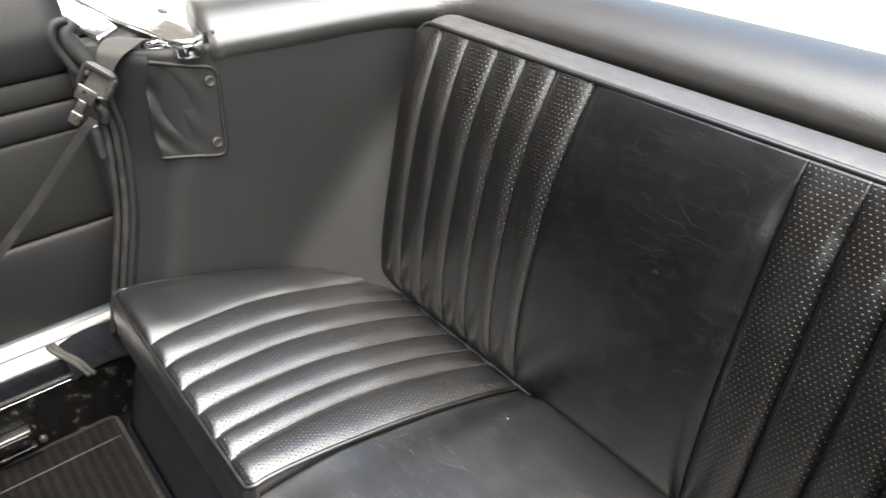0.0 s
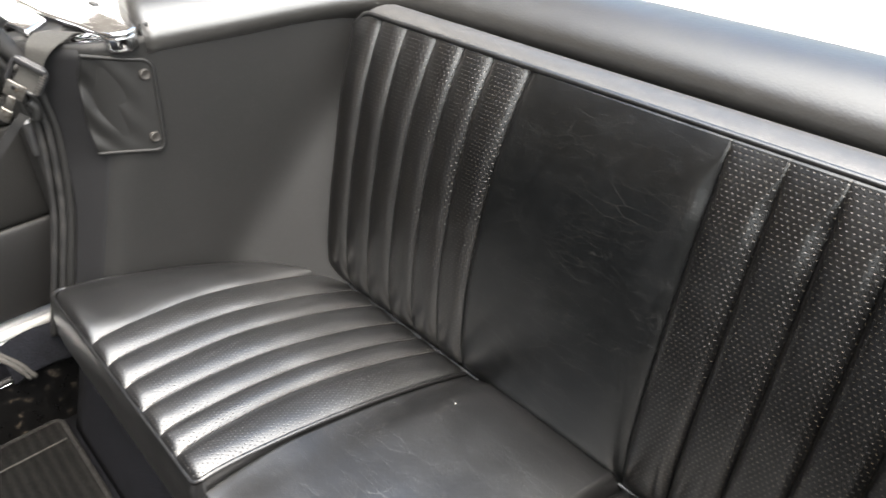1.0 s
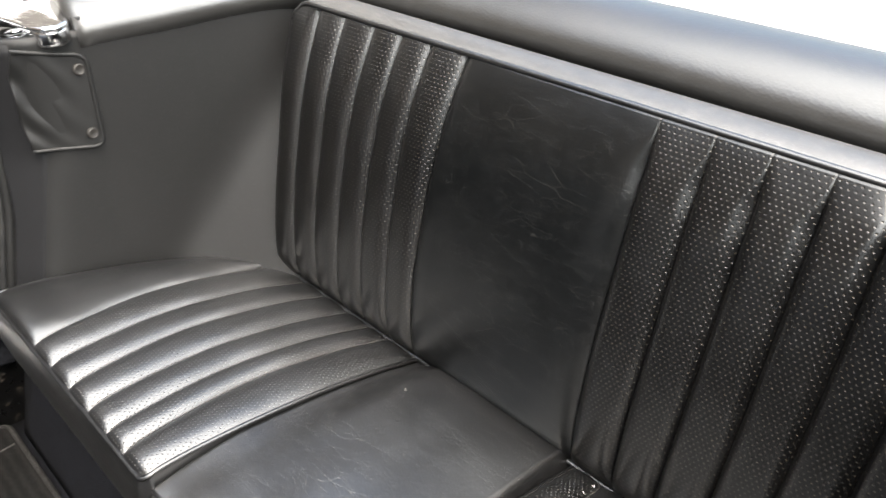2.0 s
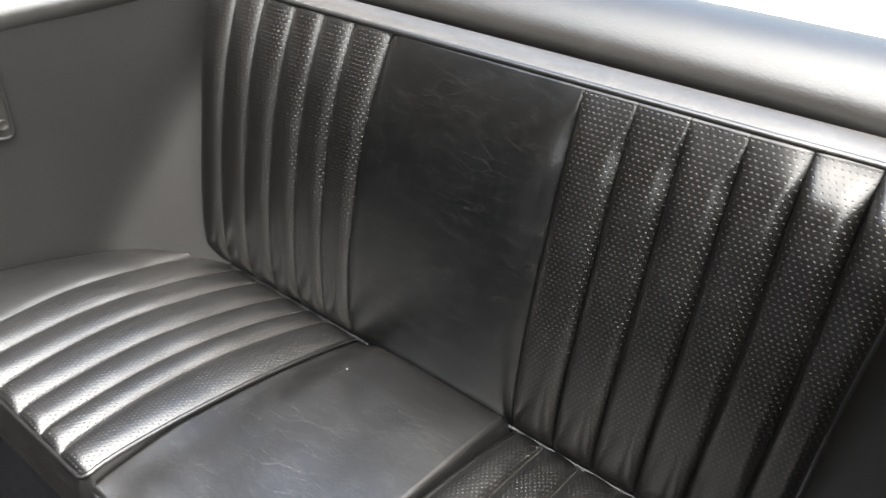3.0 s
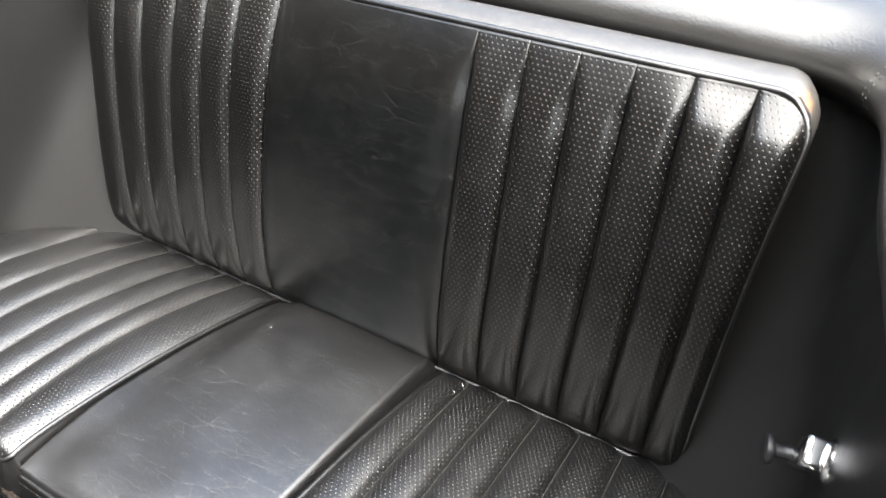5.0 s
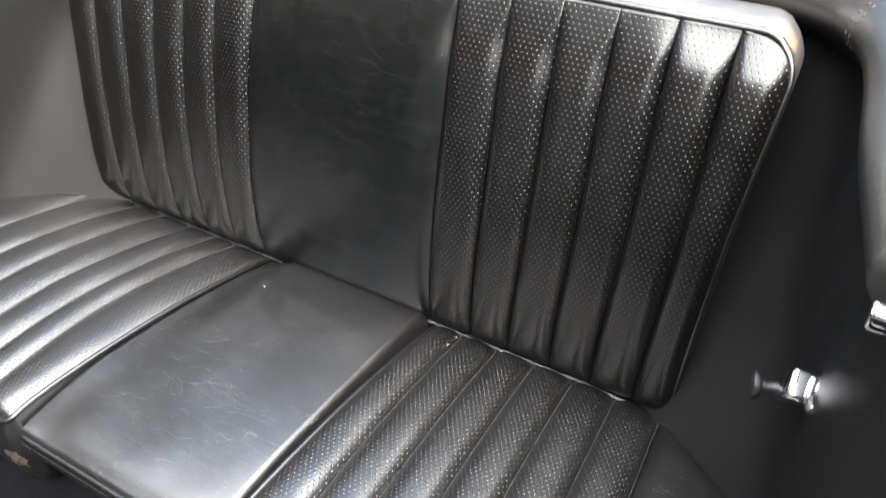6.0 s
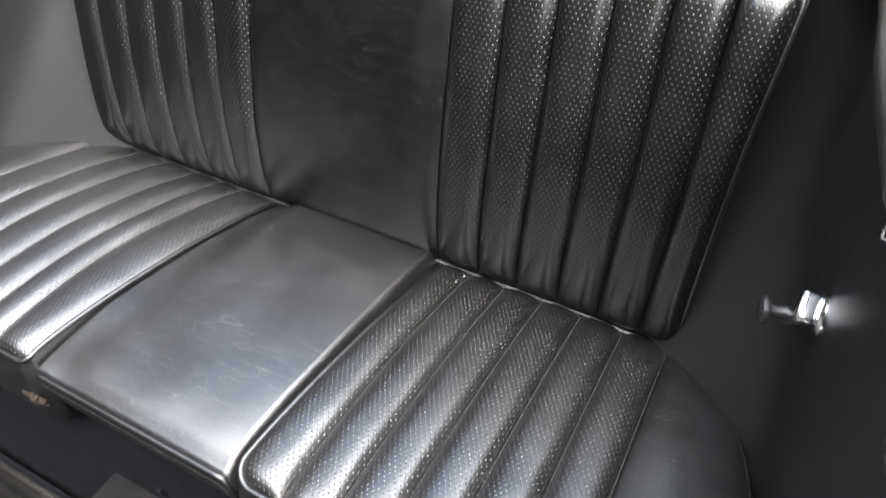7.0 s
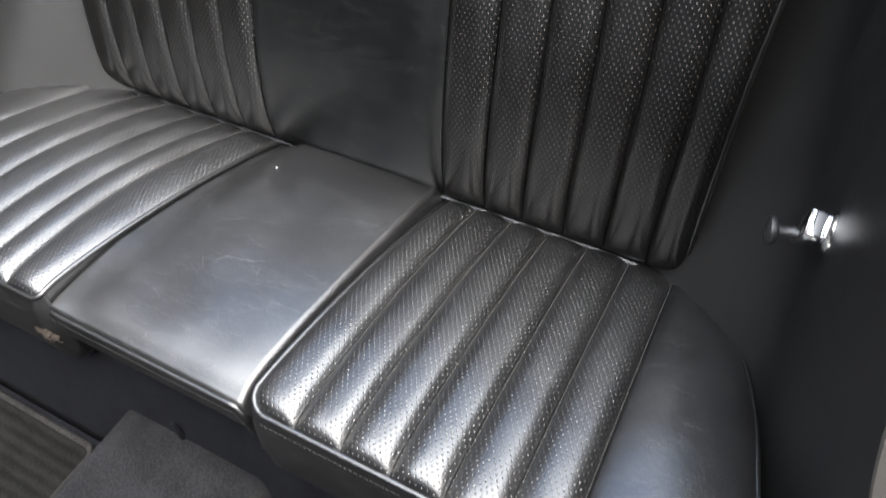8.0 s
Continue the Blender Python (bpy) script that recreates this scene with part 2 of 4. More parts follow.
def tube(name, points, radius, mat, parent=None, label="", sides=8, closed=False):
    pts = [Vector(p) for p in points]
    n = len(pts)
    verts, faces = [], []
    up = None
    for i, p in enumerate(pts):
        a = pts[(i - 1) % n] if (closed or i > 0) else p
        b = pts[(i + 1) % n] if (closed or i < n - 1) else p
        d = (b - a).normalized()
        if up is None:
            up = d.orthogonal().normalized()
        up = (up - d * up.dot(d)).normalized()
        side = d.cross(up)
        for k in range(sides):
            ang = 2 * math.pi * k / sides
            verts.append(p + (up * math.cos(ang) + side * math.sin(ang)) * radius)
    for i in range(n if closed else n - 1):
        for k in range(sides):
            a, b = i * sides + k, i * sides + (k + 1) % sides
            c, d2 = ((i + 1) % n) * sides + (k + 1) % sides, ((i + 1) % n) * sides + k
            faces.append((a, b, c, d2))
    if not closed:
        faces.append(tuple(range(sides))[::-1])
        faces.append(tuple((n - 1) * sides + k for k in range(sides)))
    return mesh_object(name, verts, faces, mat, parent, label)


def stitch_row(name, points, parent, length=0.0042, gap=0.0016, r=0.0005, mat=None):
    """One sewn row: short threads along a line."""
    pts = [Vector(p) for p in points]
    runs = [0.0]
    for a, b in zip(pts, pts[1:]):
        runs.append(runs[-1] + (b - a).length)

    def at(s):
        i = max(j for j in range(len(pts) - 1) if runs[j] <= s + 1e-9)
        return pts[i].lerp(pts[i + 1], min(1.0, (s - runs[i]) / max(1e-9, runs[i + 1] - runs[i])))
    verts, faces = [], []
    s = 0.0
    while s + length < runs[-1]:
        a, b = at(s), at(s + length)
        d = (b - a).normalized()
        up = Vector((0, -0.5, 0.86))
        side = d.cross(up).normalized() * r
        up = side.cross(d).normalized() * r
        n = len(verts)
        for p in (a, a.lerp(b, 0.5) + up * 0.6, b):
            verts += [p + side, p + up, p - side, p - up]
        for k in range(2):
            for q in range(4):
                faces.append((n + k * 4 + q, n + k * 4 + (q + 1) % 4, n + k * 4 + 4 + (q + 1) % 4, n + k * 4 + 4 + q))
        faces += [(n, n + 3, n + 2, n + 1), (n + 8, n + 9, n + 10, n + 11)]
        s += length + gap
    return mesh_object(name, verts, faces, mat or M_THREAD, parent, "row of dark stitches")


def box(name, lo, hi, mat, parent=None, label="", bevel=0.004, turn=None, segments=2):
    """A block with rounded edges, turned about its own middle."""
    lo, hi = Vector(lo), Vector(hi)
    bm = bmesh.new()
    bmesh.ops.create_cube(bm, size=1.0)
    bmesh.ops.scale(bm, vec=hi - lo, verts=bm.verts)
    if bevel:
        bmesh.ops.bevel(bm, geom=list(bm.edges), offset=bevel, segments=segments, affect="EDGES", profile=0.5)
    m = Matrix.Translation((lo + hi) / 2) @ (turn or Matrix())
    bmesh.ops.transform(bm, matrix=m, verts=bm.verts)
    return from_bmesh(name, bm, mat, parent, label)


def from_bmesh(name, bm, mat, parent=None, label=""):
    me = bpy.data.meshes.new(name)
    bmesh.ops.recalc_face_normals(bm, faces=bm.faces)
    bm.to_mesh(me)
    bm.free()
    me.materials.append(mat)
    me.polygons.foreach_set("use_smooth", [True] * len(me.polygons))
    me.set_sharp_from_angle(angle=radians(50))
    ob = new(name, me)
    if parent:
        ob.parent = parent
    if label:
        ob["label"] = label
    return ob


def lathe(name, profile, m, mat, parent=None, label="", sides=28):
    """A turned piece: (radius, height) pairs about z, laid by the matrix m."""
    verts, faces = [], []
    for r, h in profile:
        for k in range(sides):
            a = 2 * math.pi * k / sides
            verts.append(m @ Vector((r * math.cos(a), r * math.sin(a), h)))
    for i in range(len(profile) - 1):
        for k in range(sides):
            a, b = i * sides + k, i * sides + (k + 1) % sides
            faces.append((a, b, b + sides, a + sides))
    faces.append(tuple(range(sides))[::-1])
    faces.append(tuple((len(profile) - 1) * sides + k for k in range(sides)))
    ob = mesh_object(name, verts, faces, mat, parent, label)
    ob.data.set_sharp_from_angle(angle=radians(40))
    return ob


def thing(name, label, category, at=(0, 0, 0), kind="", group=""):
    ob = new(name)
    ob.empty_display_size = 0.05
    return tagged(ob, label, category, group, kind)


XC = -0.0225          # the car's middle line

# ---------------------------------------------------------------- the ground and the body round the seat
def build_ground():
    verts = [(x, y, -0.32) for x, y in ((-400, -400), (400, -400), (400, 400), (-400, 400))]
    tagged(mesh_object("ground", verts, [(0, 1, 2, 3)], M_CONCRETE, flat=True), "pale concrete ground under the car", "ground", kind="structure")


build_ground()
# unseen walls, added to keep sky light off the seat and trim
tagged(box("sky_block_front", (-4.29, -5.0, -0.32), (3.1, -4.7, 5.2), M_BLOCK, bevel=0.01), "unseen brown wall added ahead of the car to block the sky", "wall", kind="structure")
tagged(box("sky_block_front_low", (3.104, -5.0, -0.32), (3.6, -4.7, 1.5), M_BLOCK, bevel=0.01), "unseen low brown wall added ahead of the car to block low light", "wall", kind="structure")
tagged(box("sky_block_east", (3.604, -5.0, -0.32), (3.9, 4.0, 1.5), M_DARKBLOCK, bevel=0.01), "unseen low dark brown wall added beside the car to block low light", "wall", kind="structure")
tagged(box("sky_block_west", (-4.6, -5.0, -0.32), (-4.3, -0.3, 6.4), M_DARKBLOCK, bevel=0.01), "unseen dark brown wall added beside the car to block the sky", "wall", kind="structure")
# white reflector out of view, added so the chrome caps look bright
tagged(box("reflector_west_rear", (-4.6, -0.296, -0.32), (-4.3, 4.0, 2.3), M_REFLECTOR, bevel=0.01), "unseen white wall added behind the car for the chrome to reflect", "wall", kind="structure")
tagged(box("sky_block_west_upper", (-4.6, -0.296, 2.304), (-4.3, 4.0, 6.4), M_DARKBLOCK, bevel=0.01), "unseen dark brown upper wall added behind the car to block the sky", "wall", kind="structure")

# plan of the trim: half widths from the middle line
rail_half = spline([(-0.24, 0.600), (-0.18, 0.590), (-0.07, 0.572), (0.08, 0.549), (0.155, 0.523)])
panel_half = spline([(-0.43, 0.735), (-0.385, 0.715), (-0.34, 0.682), (-0.29, 0.645), (-0.22, 0.612), (-0.07, 0.588), (0.08, 0.566), (0.22, 0.545)])


def arch(y, z):
    """How far the wheel housing pushes the side trim inwards."""
    d = y - (-0.125 + (z - 0.33) * 0.85)
    soft = 0.02
    return min(0.16, soft * math.log1p(math.exp(max(-20.0, min(20.0, d / soft)))) * 0.95)


seal_y = spline([(0.26, -0.44), (0.31, -0.424), (0.40, -0.396), (0.48, -0.372), (0.56, -0.358), (0.62, -0.352), (0.67, -0.356), (0.715, -0.368), (0.755, -0.388), (0.79, -0.400)])


def flare(y, z):
    """The trim turns away towards the door opening, along a slanting bend."""
    d = -0.278 - 0.33 * max(0.0, 0.571 - z) - y
    soft = 0.008
    return soft * math.log1p(math.exp(max(-20.0, min(20.0, d / soft)))) * 1.15


def build_side_trim(side, label):
    ob = thing("side_trim_panel", label, "trim panel")

    def face(u, v):
        z = 0.10 + v * 0.648
        y0 = seal_y(max(0.26, z)) + 0.022
        y = y0 + u * (0.22 - y0)
        half = panel_half(y) - arch(y, z)
        if side < 0:
            half = panel_half(max(y, -0.22)) + 0.15 * max(0.0, -0.22 - y) + flare(y, z) - arch(y, z)
        half += 0.004 * (side > 0) + 0.006 * math.sin(z * 7.0 + y * 5.0) * smooth(-0.42, -0.2, y)
        if side > 0:
            half += 0.004 * noise.noise(Vector((y * 22.0 + z * 5.0, z * 2.2, 3.7)))
        return (XC + side * half, y, z), (y, z)
    slab("panel", face, 60, 60, (side * 0.02, 0, 0), M_PANEL, ob)

    # thin darker strip that paints in the shade where the trim bends away
    def facing(u, v):
        z = 0.102 + v * 0.640
        y0 = seal_y(max(0.26, z)) + 0.022
        y = y0 + u * (-0.284 - 0.33 * max(0.0, 0.571 - z) - y0)
        half = panel_half(max(y, -0.22)) + 0.15 * max(0.0, -0.22 - y) + flare(y, z) - arch(y, z) + 0.006 * math.sin(z * 7.0 + y * 5.0) * smooth(-0.42, -0.2, y)
        return (XC + side * (half - 0.0032 * smooth(1.0, 0.85, u) + 0.001), y, z), (y, z)
    if side < 0:
        slab("bend_shade", facing, 20, 40, (side * 0.006, 0, 0), M_TRIM_SHADE, ob, "darker strip painting the shade on the trim beside the door seal")
    return ob


left_trim = build_side_trim(-1, "charcoal vinyl side trim panel beside the rear seat")
right_trim = build_side_trim(1, "charcoal vinyl side trim panel with a window crank")


def rail_path():
    pts = []
    for i in range(17):
        y = -0.205 + i * (0.09 + 0.205) / 16
        pts.append((-rail_half(y), y))
    # rear corner
    a, b = pts[-1], (-0.455, 0.178)
    c = (-0.530, 0.172)
    for i in range(1, 13):
        s = i / 12
        pts.append(tuple((1 - s) ** 2 * a[k] + 2 * s * (1 - s) * c[k] + s * s * b[k] for k in (0, 1)))
    back = [(x, y) for x, y in pts]
    for i in range(1, 20):
        x = -0.455 + i * 0.91 / 20
        back.append((x, 0.178 + 0.012 * (1 - (x / 0.455) ** 2)))
    back += [(-x - 0.009 * smooth(0.10, -0.10, y), y) for x, y in reversed(pts)]
    return [(XC + x, y) for x, y in back]


RAIL_SECTION = [(0.030, 0.700), (0.006, 0.726), (0.000, 0.737), (0.001, 0.750), (0.010, 0.764), (0.026, 0.777), (0.050, 0.787), (0.080, 0.792),
                (0.110, 0.790), (0.140, 0.780), (0.160, 0.764), (0.168, 0.745), (0.165, 0.70), (0.10, 0.692)]


def build_rail():
    ob = thing("padded_top_rail", "black grained vinyl padded rail wrapping round behind the rear seat", "padded rail")
    path = [Vector((x, y, 0)) for x, y in rail_path()]
    n, k = len(path), len(RAIL_SECTION)
    verts, faces, uvs = [], [], []
    run = 0.0
    for i, p in enumerate(path):
        d = (path[min(n - 1, i + 1)] - path[max(0, i - 1)]).normalized()
        out = Vector((-d.y, d.x, 0))
        run += (p - path[i - 1]).length if i else 0
        for s, z in RAIL_SECTION:
            verts.append(p + out * s + Vector((0, 0, z)))
            uvs.append((run, s))
    for i in range(n - 1):
        for j in range(k):
            a, b = i * k + j, i * k + (j + 1) % k
            faces.append((a, b, b + k, a + k))
    faces += [tuple(range(k)), tuple((n - 1) * k + j for j in range(k - 1, -1, -1))]
    mesh_object("roll", verts, faces, M_RAIL, ob, uvs=uvs)
    # twin stitched seams across the roll at both corners
    for i in (22, n - 21):
        for shift in (-0.0035, 0.0035):
            d = (path[i + 1] - path[i - 1]).normalized()
            out = Vector((-d.y, d.x, 0))
            line = [path[i] + out * s + d * shift + Vector((0, 0, z)) for s, z in RAIL_SECTION[1:11]]
            dense = []
            for a, b in zip(line, line[1:]):
                dense += [a.lerp(b, q / 4) for q in range(4)]
            for q in range(0, len(dense) - 1, 2):
                tube("stitch", [dense[q], dense[q + 1]], 0.0009, M_THREAD_PALE, ob, sides=5)
    return ob


build_rail()


def build_deck():
    """The painted body behind and beside the padded rail."""
    ob = thing("car", "white painted open car round the black cabin", "car")

    def deck(u, v):
        x = XC + (u - 0.5) * 1.60
        y = 0.30 + v * 1.25
        z = 0.735 - 0.05 * (2 * u - 1) ** 4 - 0.10 * v * v
        return (x, y, z), (x, y)
    slab("rear_deck", deck, 24, 20, (0, 0, -0.03), M_PAINT, ob)
    for side in (-1, 1):
        def flank(u, v, side=side):
            y = -0.34 + u * 1.89
            a = v * math.pi / 2
            return (XC + side * (0.70 + 0.17 * math.sin(a)), y, 0.20 + 0.525 * math.cos(a) ** 0.6 - 0.10 * max(0, (y - 0.3) / 1.25) ** 2), (y, v)
        slab("rear_wing", flank, 20, 14, (-side * 0.02, 0, -0.012), M_PAINT, ob)

    def tail(u, v):
        x = XC + (u - 0.5) * 1.60
        return (x, 1.55 + 0.04 * math.sin(v * math.pi), 0.63 - v * 0.75), (x, v)
    slab("tail_panel", tail, 12, 8, (0, -0.03, 0), M_PAINT, ob)
    return ob


car = build_deck()

tagged(box("rear_bulkhead", (XC - 0.66, 0.205, 0.06), (XC + 0.66, 0.225, 0.735), M_PANEL, bevel=0.003), "dark trim panel closing the cabin behind the seat", "trim panel", kind="structure")


def build_floor():
    def fn(u, v):
        x = XC + (u - 0.5) * 1.50
        y = -2.0 + v * 2.2
        return (x, y, 0.06), (x, y)
    tagged(slab("floor", fn, 4, 4, (0, 0, -0.03), M_CARPET), "blue-black carpeted car floor", "floor", kind="structure")
    # heel board below the cushion
    def heel(u, v):
        x = XC + (u - 0.5) * 1.40
        z = 0.061 + v * 0.215
        return (x, -0.468 + 0.072 * v, z), (x, z)
    tagged(slab("heel_board", heel, 30, 10, (0, 0.03, 0), M_CARPET), "blue-black carpet on the board below the rear seat", "carpet", kind="structure")

    def tunnel(u, v):
        s = 2 * u - 1
        x = XC + s * 0.175
        prof = 1 - smooth(0.60, 1.0, abs(s))
        return (x, -2.0 + v * 1.60, 0.062 + 0.105 * prof), (x, v)
    tagged(slab("transmission_tunnel", tunnel, 40, 30, (0, 0, -0.02), M_TUNNEL), "grey carpeted transmission tunnel between the footwells", "tunnel", kind="structure")


build_floor()

# ---------------------------------------------------------------- rear seat
BACK_TOP, BACK_LOW = 0.735, 0.288
back_half = spline([(0.26, 0.486), (0.40, 0.488), (0.55, 0.492), (0.70, 0.502), (0.735, 0.503)])
XB = -0.028


def back_edge(z):
    r = 0.040
    half = back_half(z)
    over = z - (BACK_TOP - r)
    if over > 0:
        half -= r - math.sqrt(max(0.0, r * r - over * over))
    low = (BACK_LOW + 0.014) - z
    if low > 0:
        half -= 0.014 - math.sqrt(max(0.0, 0.014 ** 2 - low * low))
    return half


def back_y(z):
    w = (z - 0.275) / (0.742 - 0.275)
    return 0.267 * (z - 0.3) - 0.027 * (1 - abs(2 * w - 1) ** 3.2)


BACK_OUT = Vector((0, -0.955, 0.297))
# seams of the backrest: their places at the top, half way and at the bottom
BACK_TOPS = [-0.469, -0.410, -0.344, -0.286, -0.229, -0.1635, 0.124, 0.186, 0.244, 0.303, 0.361, 0.419]
BACK_MIDS = [-0.467, -0.410, -0.352, -0.2945, -0.237, -0.178, 0.1230, 0.188, 0.2475, 0.306, 0.3635, 0.420]
BACK_LOWS = [-0.455, -0.398, -0.340, -0.282, -0.222, -0.169, 0.127, 0.189, 0.2445, 0.303, 0.3575, 0.4135]


def bulge(s, power=0.6):
    return (max(0.0, 4 * s * (1 - s))) ** power


def pleat_round(s, near=2.5, far=2.5):
    """A stuffed pleat: steep flanks down into the seams, a gently rounded crown."""
    q = 2 * s - 1
    return 1 - abs(q) ** (far if q > 0 else near)


S_ACROSS = [0, .03, .07, .13, .22, .33, .44, .56, .67, .78, .87, .93, .97, 1]
S_ALONG = [0, .012, .03, .055, .085, .12] + [.12 + .76 * i / 22 for i in range(1, 23)] + [.90, .918, .934, .948, .960, .970, .979, .986, .992, .996, .999, 1]


def spline_v(keys):
    line = spline([(0.0, keys[0]), (0.5, keys[1]), (1.0, keys[2])])
    return lambda v, z: line(v)


BANK_SLOPE = 0.74


def build_backrest():
    ob = new("pieces")

    def strip(name, left, right, lift, mat, across, edge="", label=""):
        def fn(u, v):
            z = BACK_LOW + v * (BACK_TOP - BACK_LOW)
            x0, x1 = left(v, z), right(v, z)
            x = x0 + u * (x1 - x0)
            stuffed = smooth(0.33, 0.40, x)
            ends = smooth(0, 0.10, v) ** 0.8 * (1 - 0.85 * stuffed * smooth(0.915, 1.0, v))
            high = smooth(0.66, 0.88, v) * smooth(-0.12, 0.02, x) * (1 - stuffed)
            if mat is M_PERF:
                shape = pleat_round(u, 6.0, 3.4 - 0.6 * stuffed)
                if edge == "left" and u < 0.5:
                    shape += (1 - shape) * smooth(0.90, 0.97, v)
            else:
                shape = pleat_round(u, 16.0, 9.0)
            # towards the top the seams turn shallow, with a slanting bank on one side that tapers out under the piping
            bank = 0.0160 * (1 - smooth(0.87, 1.0, v))
            drop = BANK_SLOPE * bank / (1.3 * lift)
            q, half = 2 * u - 1, (x1 - x0) / 2
            slant = drop * max(0.0, (q - 1) * half / bank + 1) ** 1.05 if q > 0 and bank > 0.0003 else drop * abs(q) ** (8 if half < 0.05 else 20)
            shape += high * (1 - slant - shape)
            full = 1.0 + 0.5 * stuffed * smooth(0.70, 0.90, v) + 0.3 * high
            h = lift * full * shape * ends
            h += 0.0012 * noise.noise(Vector((x * 30, z * 14, 1.3))) * ends
            h -= 0.012 * (1 - smooth(0.0, 0.035, v))
            p = Vector((x, back_y(z), z)) + BACK_OUT * h
            p.y -= 0.004
            return p, (x + 2.0, z)
        slab(name, fn, 0, 0, (0, 0.03, 0.0), mat, ob, label, us=across, vs=S_ALONG)

    def seam(i):
        return spline_v([BACK_LOWS[i], BACK_MIDS[i], BACK_TOPS[i]])
    lefts = [lambda v, z: XB - back_edge(z)] + [seam(i) for i in range(5)]
    for i in range(6):
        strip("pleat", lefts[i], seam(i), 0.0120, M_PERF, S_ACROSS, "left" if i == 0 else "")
    wide = [0, .008, .02, .04, .07] + [.07 + .86 * i / 16 for i in range(1, 17)] + [.96, .98, .992, 1]
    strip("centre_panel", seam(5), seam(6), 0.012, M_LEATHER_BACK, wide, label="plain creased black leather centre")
    rights = [seam(i) for i in range(7, 12)] + [lambda v, z: XB + back_edge(z)]
    for i in range(6):
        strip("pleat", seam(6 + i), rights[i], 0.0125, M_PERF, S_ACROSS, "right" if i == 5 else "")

    # outline of the face, for piping and border
    levels = [BACK_LOW + 0.014 * (1 - math.cos(radians(k * 15))) for k in range(7)]
    levels += [BACK_LOW + 0.014 + (BACK_TOP - 0.054 - BACK_LOW) * i / 30 for i in range(1, 30)]
    levels += [BACK_TOP - 0.040 + 0.040 * math.sin(radians(k * 9)) for k in range(11)]
    loop = [(XB - back_edge(z), z) for z in levels]
    topx = back_edge(BACK_TOP)
    loop += [(XB - topx + 2 * topx * i / 40, BACK_TOP) for i in range(1, 40)]
    loop += [(2 * XB - x, z) for x, z in reversed(loop[:len(levels)])]
    ring = [Vector((x, back_y(z) - 0.0005, z + (0.002 if z > 0.73 else 0))) + Vector((0, -0.0105, 0.0045)) * smooth(0.690, 0.722, z) * (1 - smooth(0.33, 0.40, x)) for x, z in loop]
    corner = [p for p in ring if p.x > 0.448 and p.z > 0.716][:12]
    tube("worn_patch", [p + Vector((0, 0.0022, 0.0014)) for p in corner], 0.0040, M_TAN, ob, "piping worn through to tan hide")
    tube("piping", ring + [ring[0] + Vector((0.03, 0, 0))], 0.0042, M_PIPING, ob, "black leather piping", sides=8)
    low = [Vector((XB + (2 * i / 40 - 1) * back_edge(BACK_LOW), back_y(BACK_LOW) - 0.001 - 0.004 * smooth(0.80, 0.95, 2 * i / 40 - 1), BACK_LOW + 0.002)) for i in range(41)]
    tube("piping", low, 0.0042, M_PIPING, ob, "black leather piping")

    # border running back from the piping
    verts, faces, uvs = [], [], []
    prof = [(0.0, 0.0), (0.006, 0.003), (0.018, 0.0055), (0.034, 0.005), (0.050, 0.0), (0.062, -0.009), (0.070, -0.024)]
    m = len(prof)
    mid = Vector((XB, 0, 0.5))
    for i, p in enumerate(ring):
        a, b = ring[max(0, i - 1)], ring[min(len(ring) - 1, i + 1)]
        d = (b - a).normalized()
        out = Vector((-d.z, 0, d.x)).normalized()
        slope = 0.10 * max(0.0, out.z)
        for s, h in prof:
            verts.append(p + Vector((0, s + 0.001, 0)) + out * (h + s * slope - 0.0015) + Vector((0, 0.25 * s * (1 - abs(out.z)), 0)))
            uvs.append((i * 0.02, s))
    for i in range(len(ring) - 1):
        for j in range(m - 1):
            a = i * m + j
            faces.append((a, a + 1, a + 1 + m, a + m))
    faces.append(tuple(i * m + m - 1 for i in range(len(ring))))
    core = mesh_object("backrest", verts, faces, M_BORDER, bench, "backrest with smooth leather border and perforated pleats", uvs=uvs)
    for piece in list(ob.children):
        piece.parent = core
    bpy.data.objects.remove(ob)


bench = thing("rear_bench", "black leather rear bench with perforated pleats and plain centre", "car seat")
build_backrest()

cushion_z = spline([(-0.05, 0.262), (0.0, 0.284), (0.05, 0.304), (0.10, 0.322), (0.20, 0.352), (0.30, 0.375), (0.37, 0.387), (0.405, 0.3905), (0.421, 0.3897), (0.433, 0.3855)])
centre_z = spline([(-0.05, 0.285), (0.0, 0.305), (0.10, 0.330), (0.20, 0.350), (0.30, 0.367), (0.37, 0.375), (0.405, 0.374), (0.425, 0.366)])
SEAT_FRONT = 0.432
seat_half = spline([(-0.04, 0.40), (0.018, 0.473), (0.041, 0.503), (0.09, 0.556), (0.12, 0.578), (0.20, 0.603), (0.287, 0.620), (0.36, 0.634), (0.43, 0.641)])
SEAT_SEAMS = [0.155, 0.2145, 0.2675, 0.3220, 0.3765, 0.4325, 0.4875]


def seat_out(d):
    """Outer half width of the cushion, with a rounded front corner."""
    r, half = 0.022, seat_half(d)
    over = d - (SEAT_FRONT - r)
    if over > 0:
        half -= r - math.sqrt(max(0.0, r * r - over * over))
    return half


SEAT_SEAMS_LEFT = [0.142, 0.196, 0.240, 0.294, 0.351, 0.410, 0.471]   # at the front
SEAT_SEAMS_LEFT_MID = [0.142, 0.214, 0.257, 0.311, 0.375, 0.433, 0.502]


def seat_in(d, side=1):
    r, half = (0.026, SEAT_SEAMS[0]) if side > 0 else (0.012, SEAT_SEAMS_LEFT[0])
    over = d - (SEAT_FRONT - r)
    if over > 0:
        half += r - math.sqrt(max(0.0, r * r - over * over))
    return half


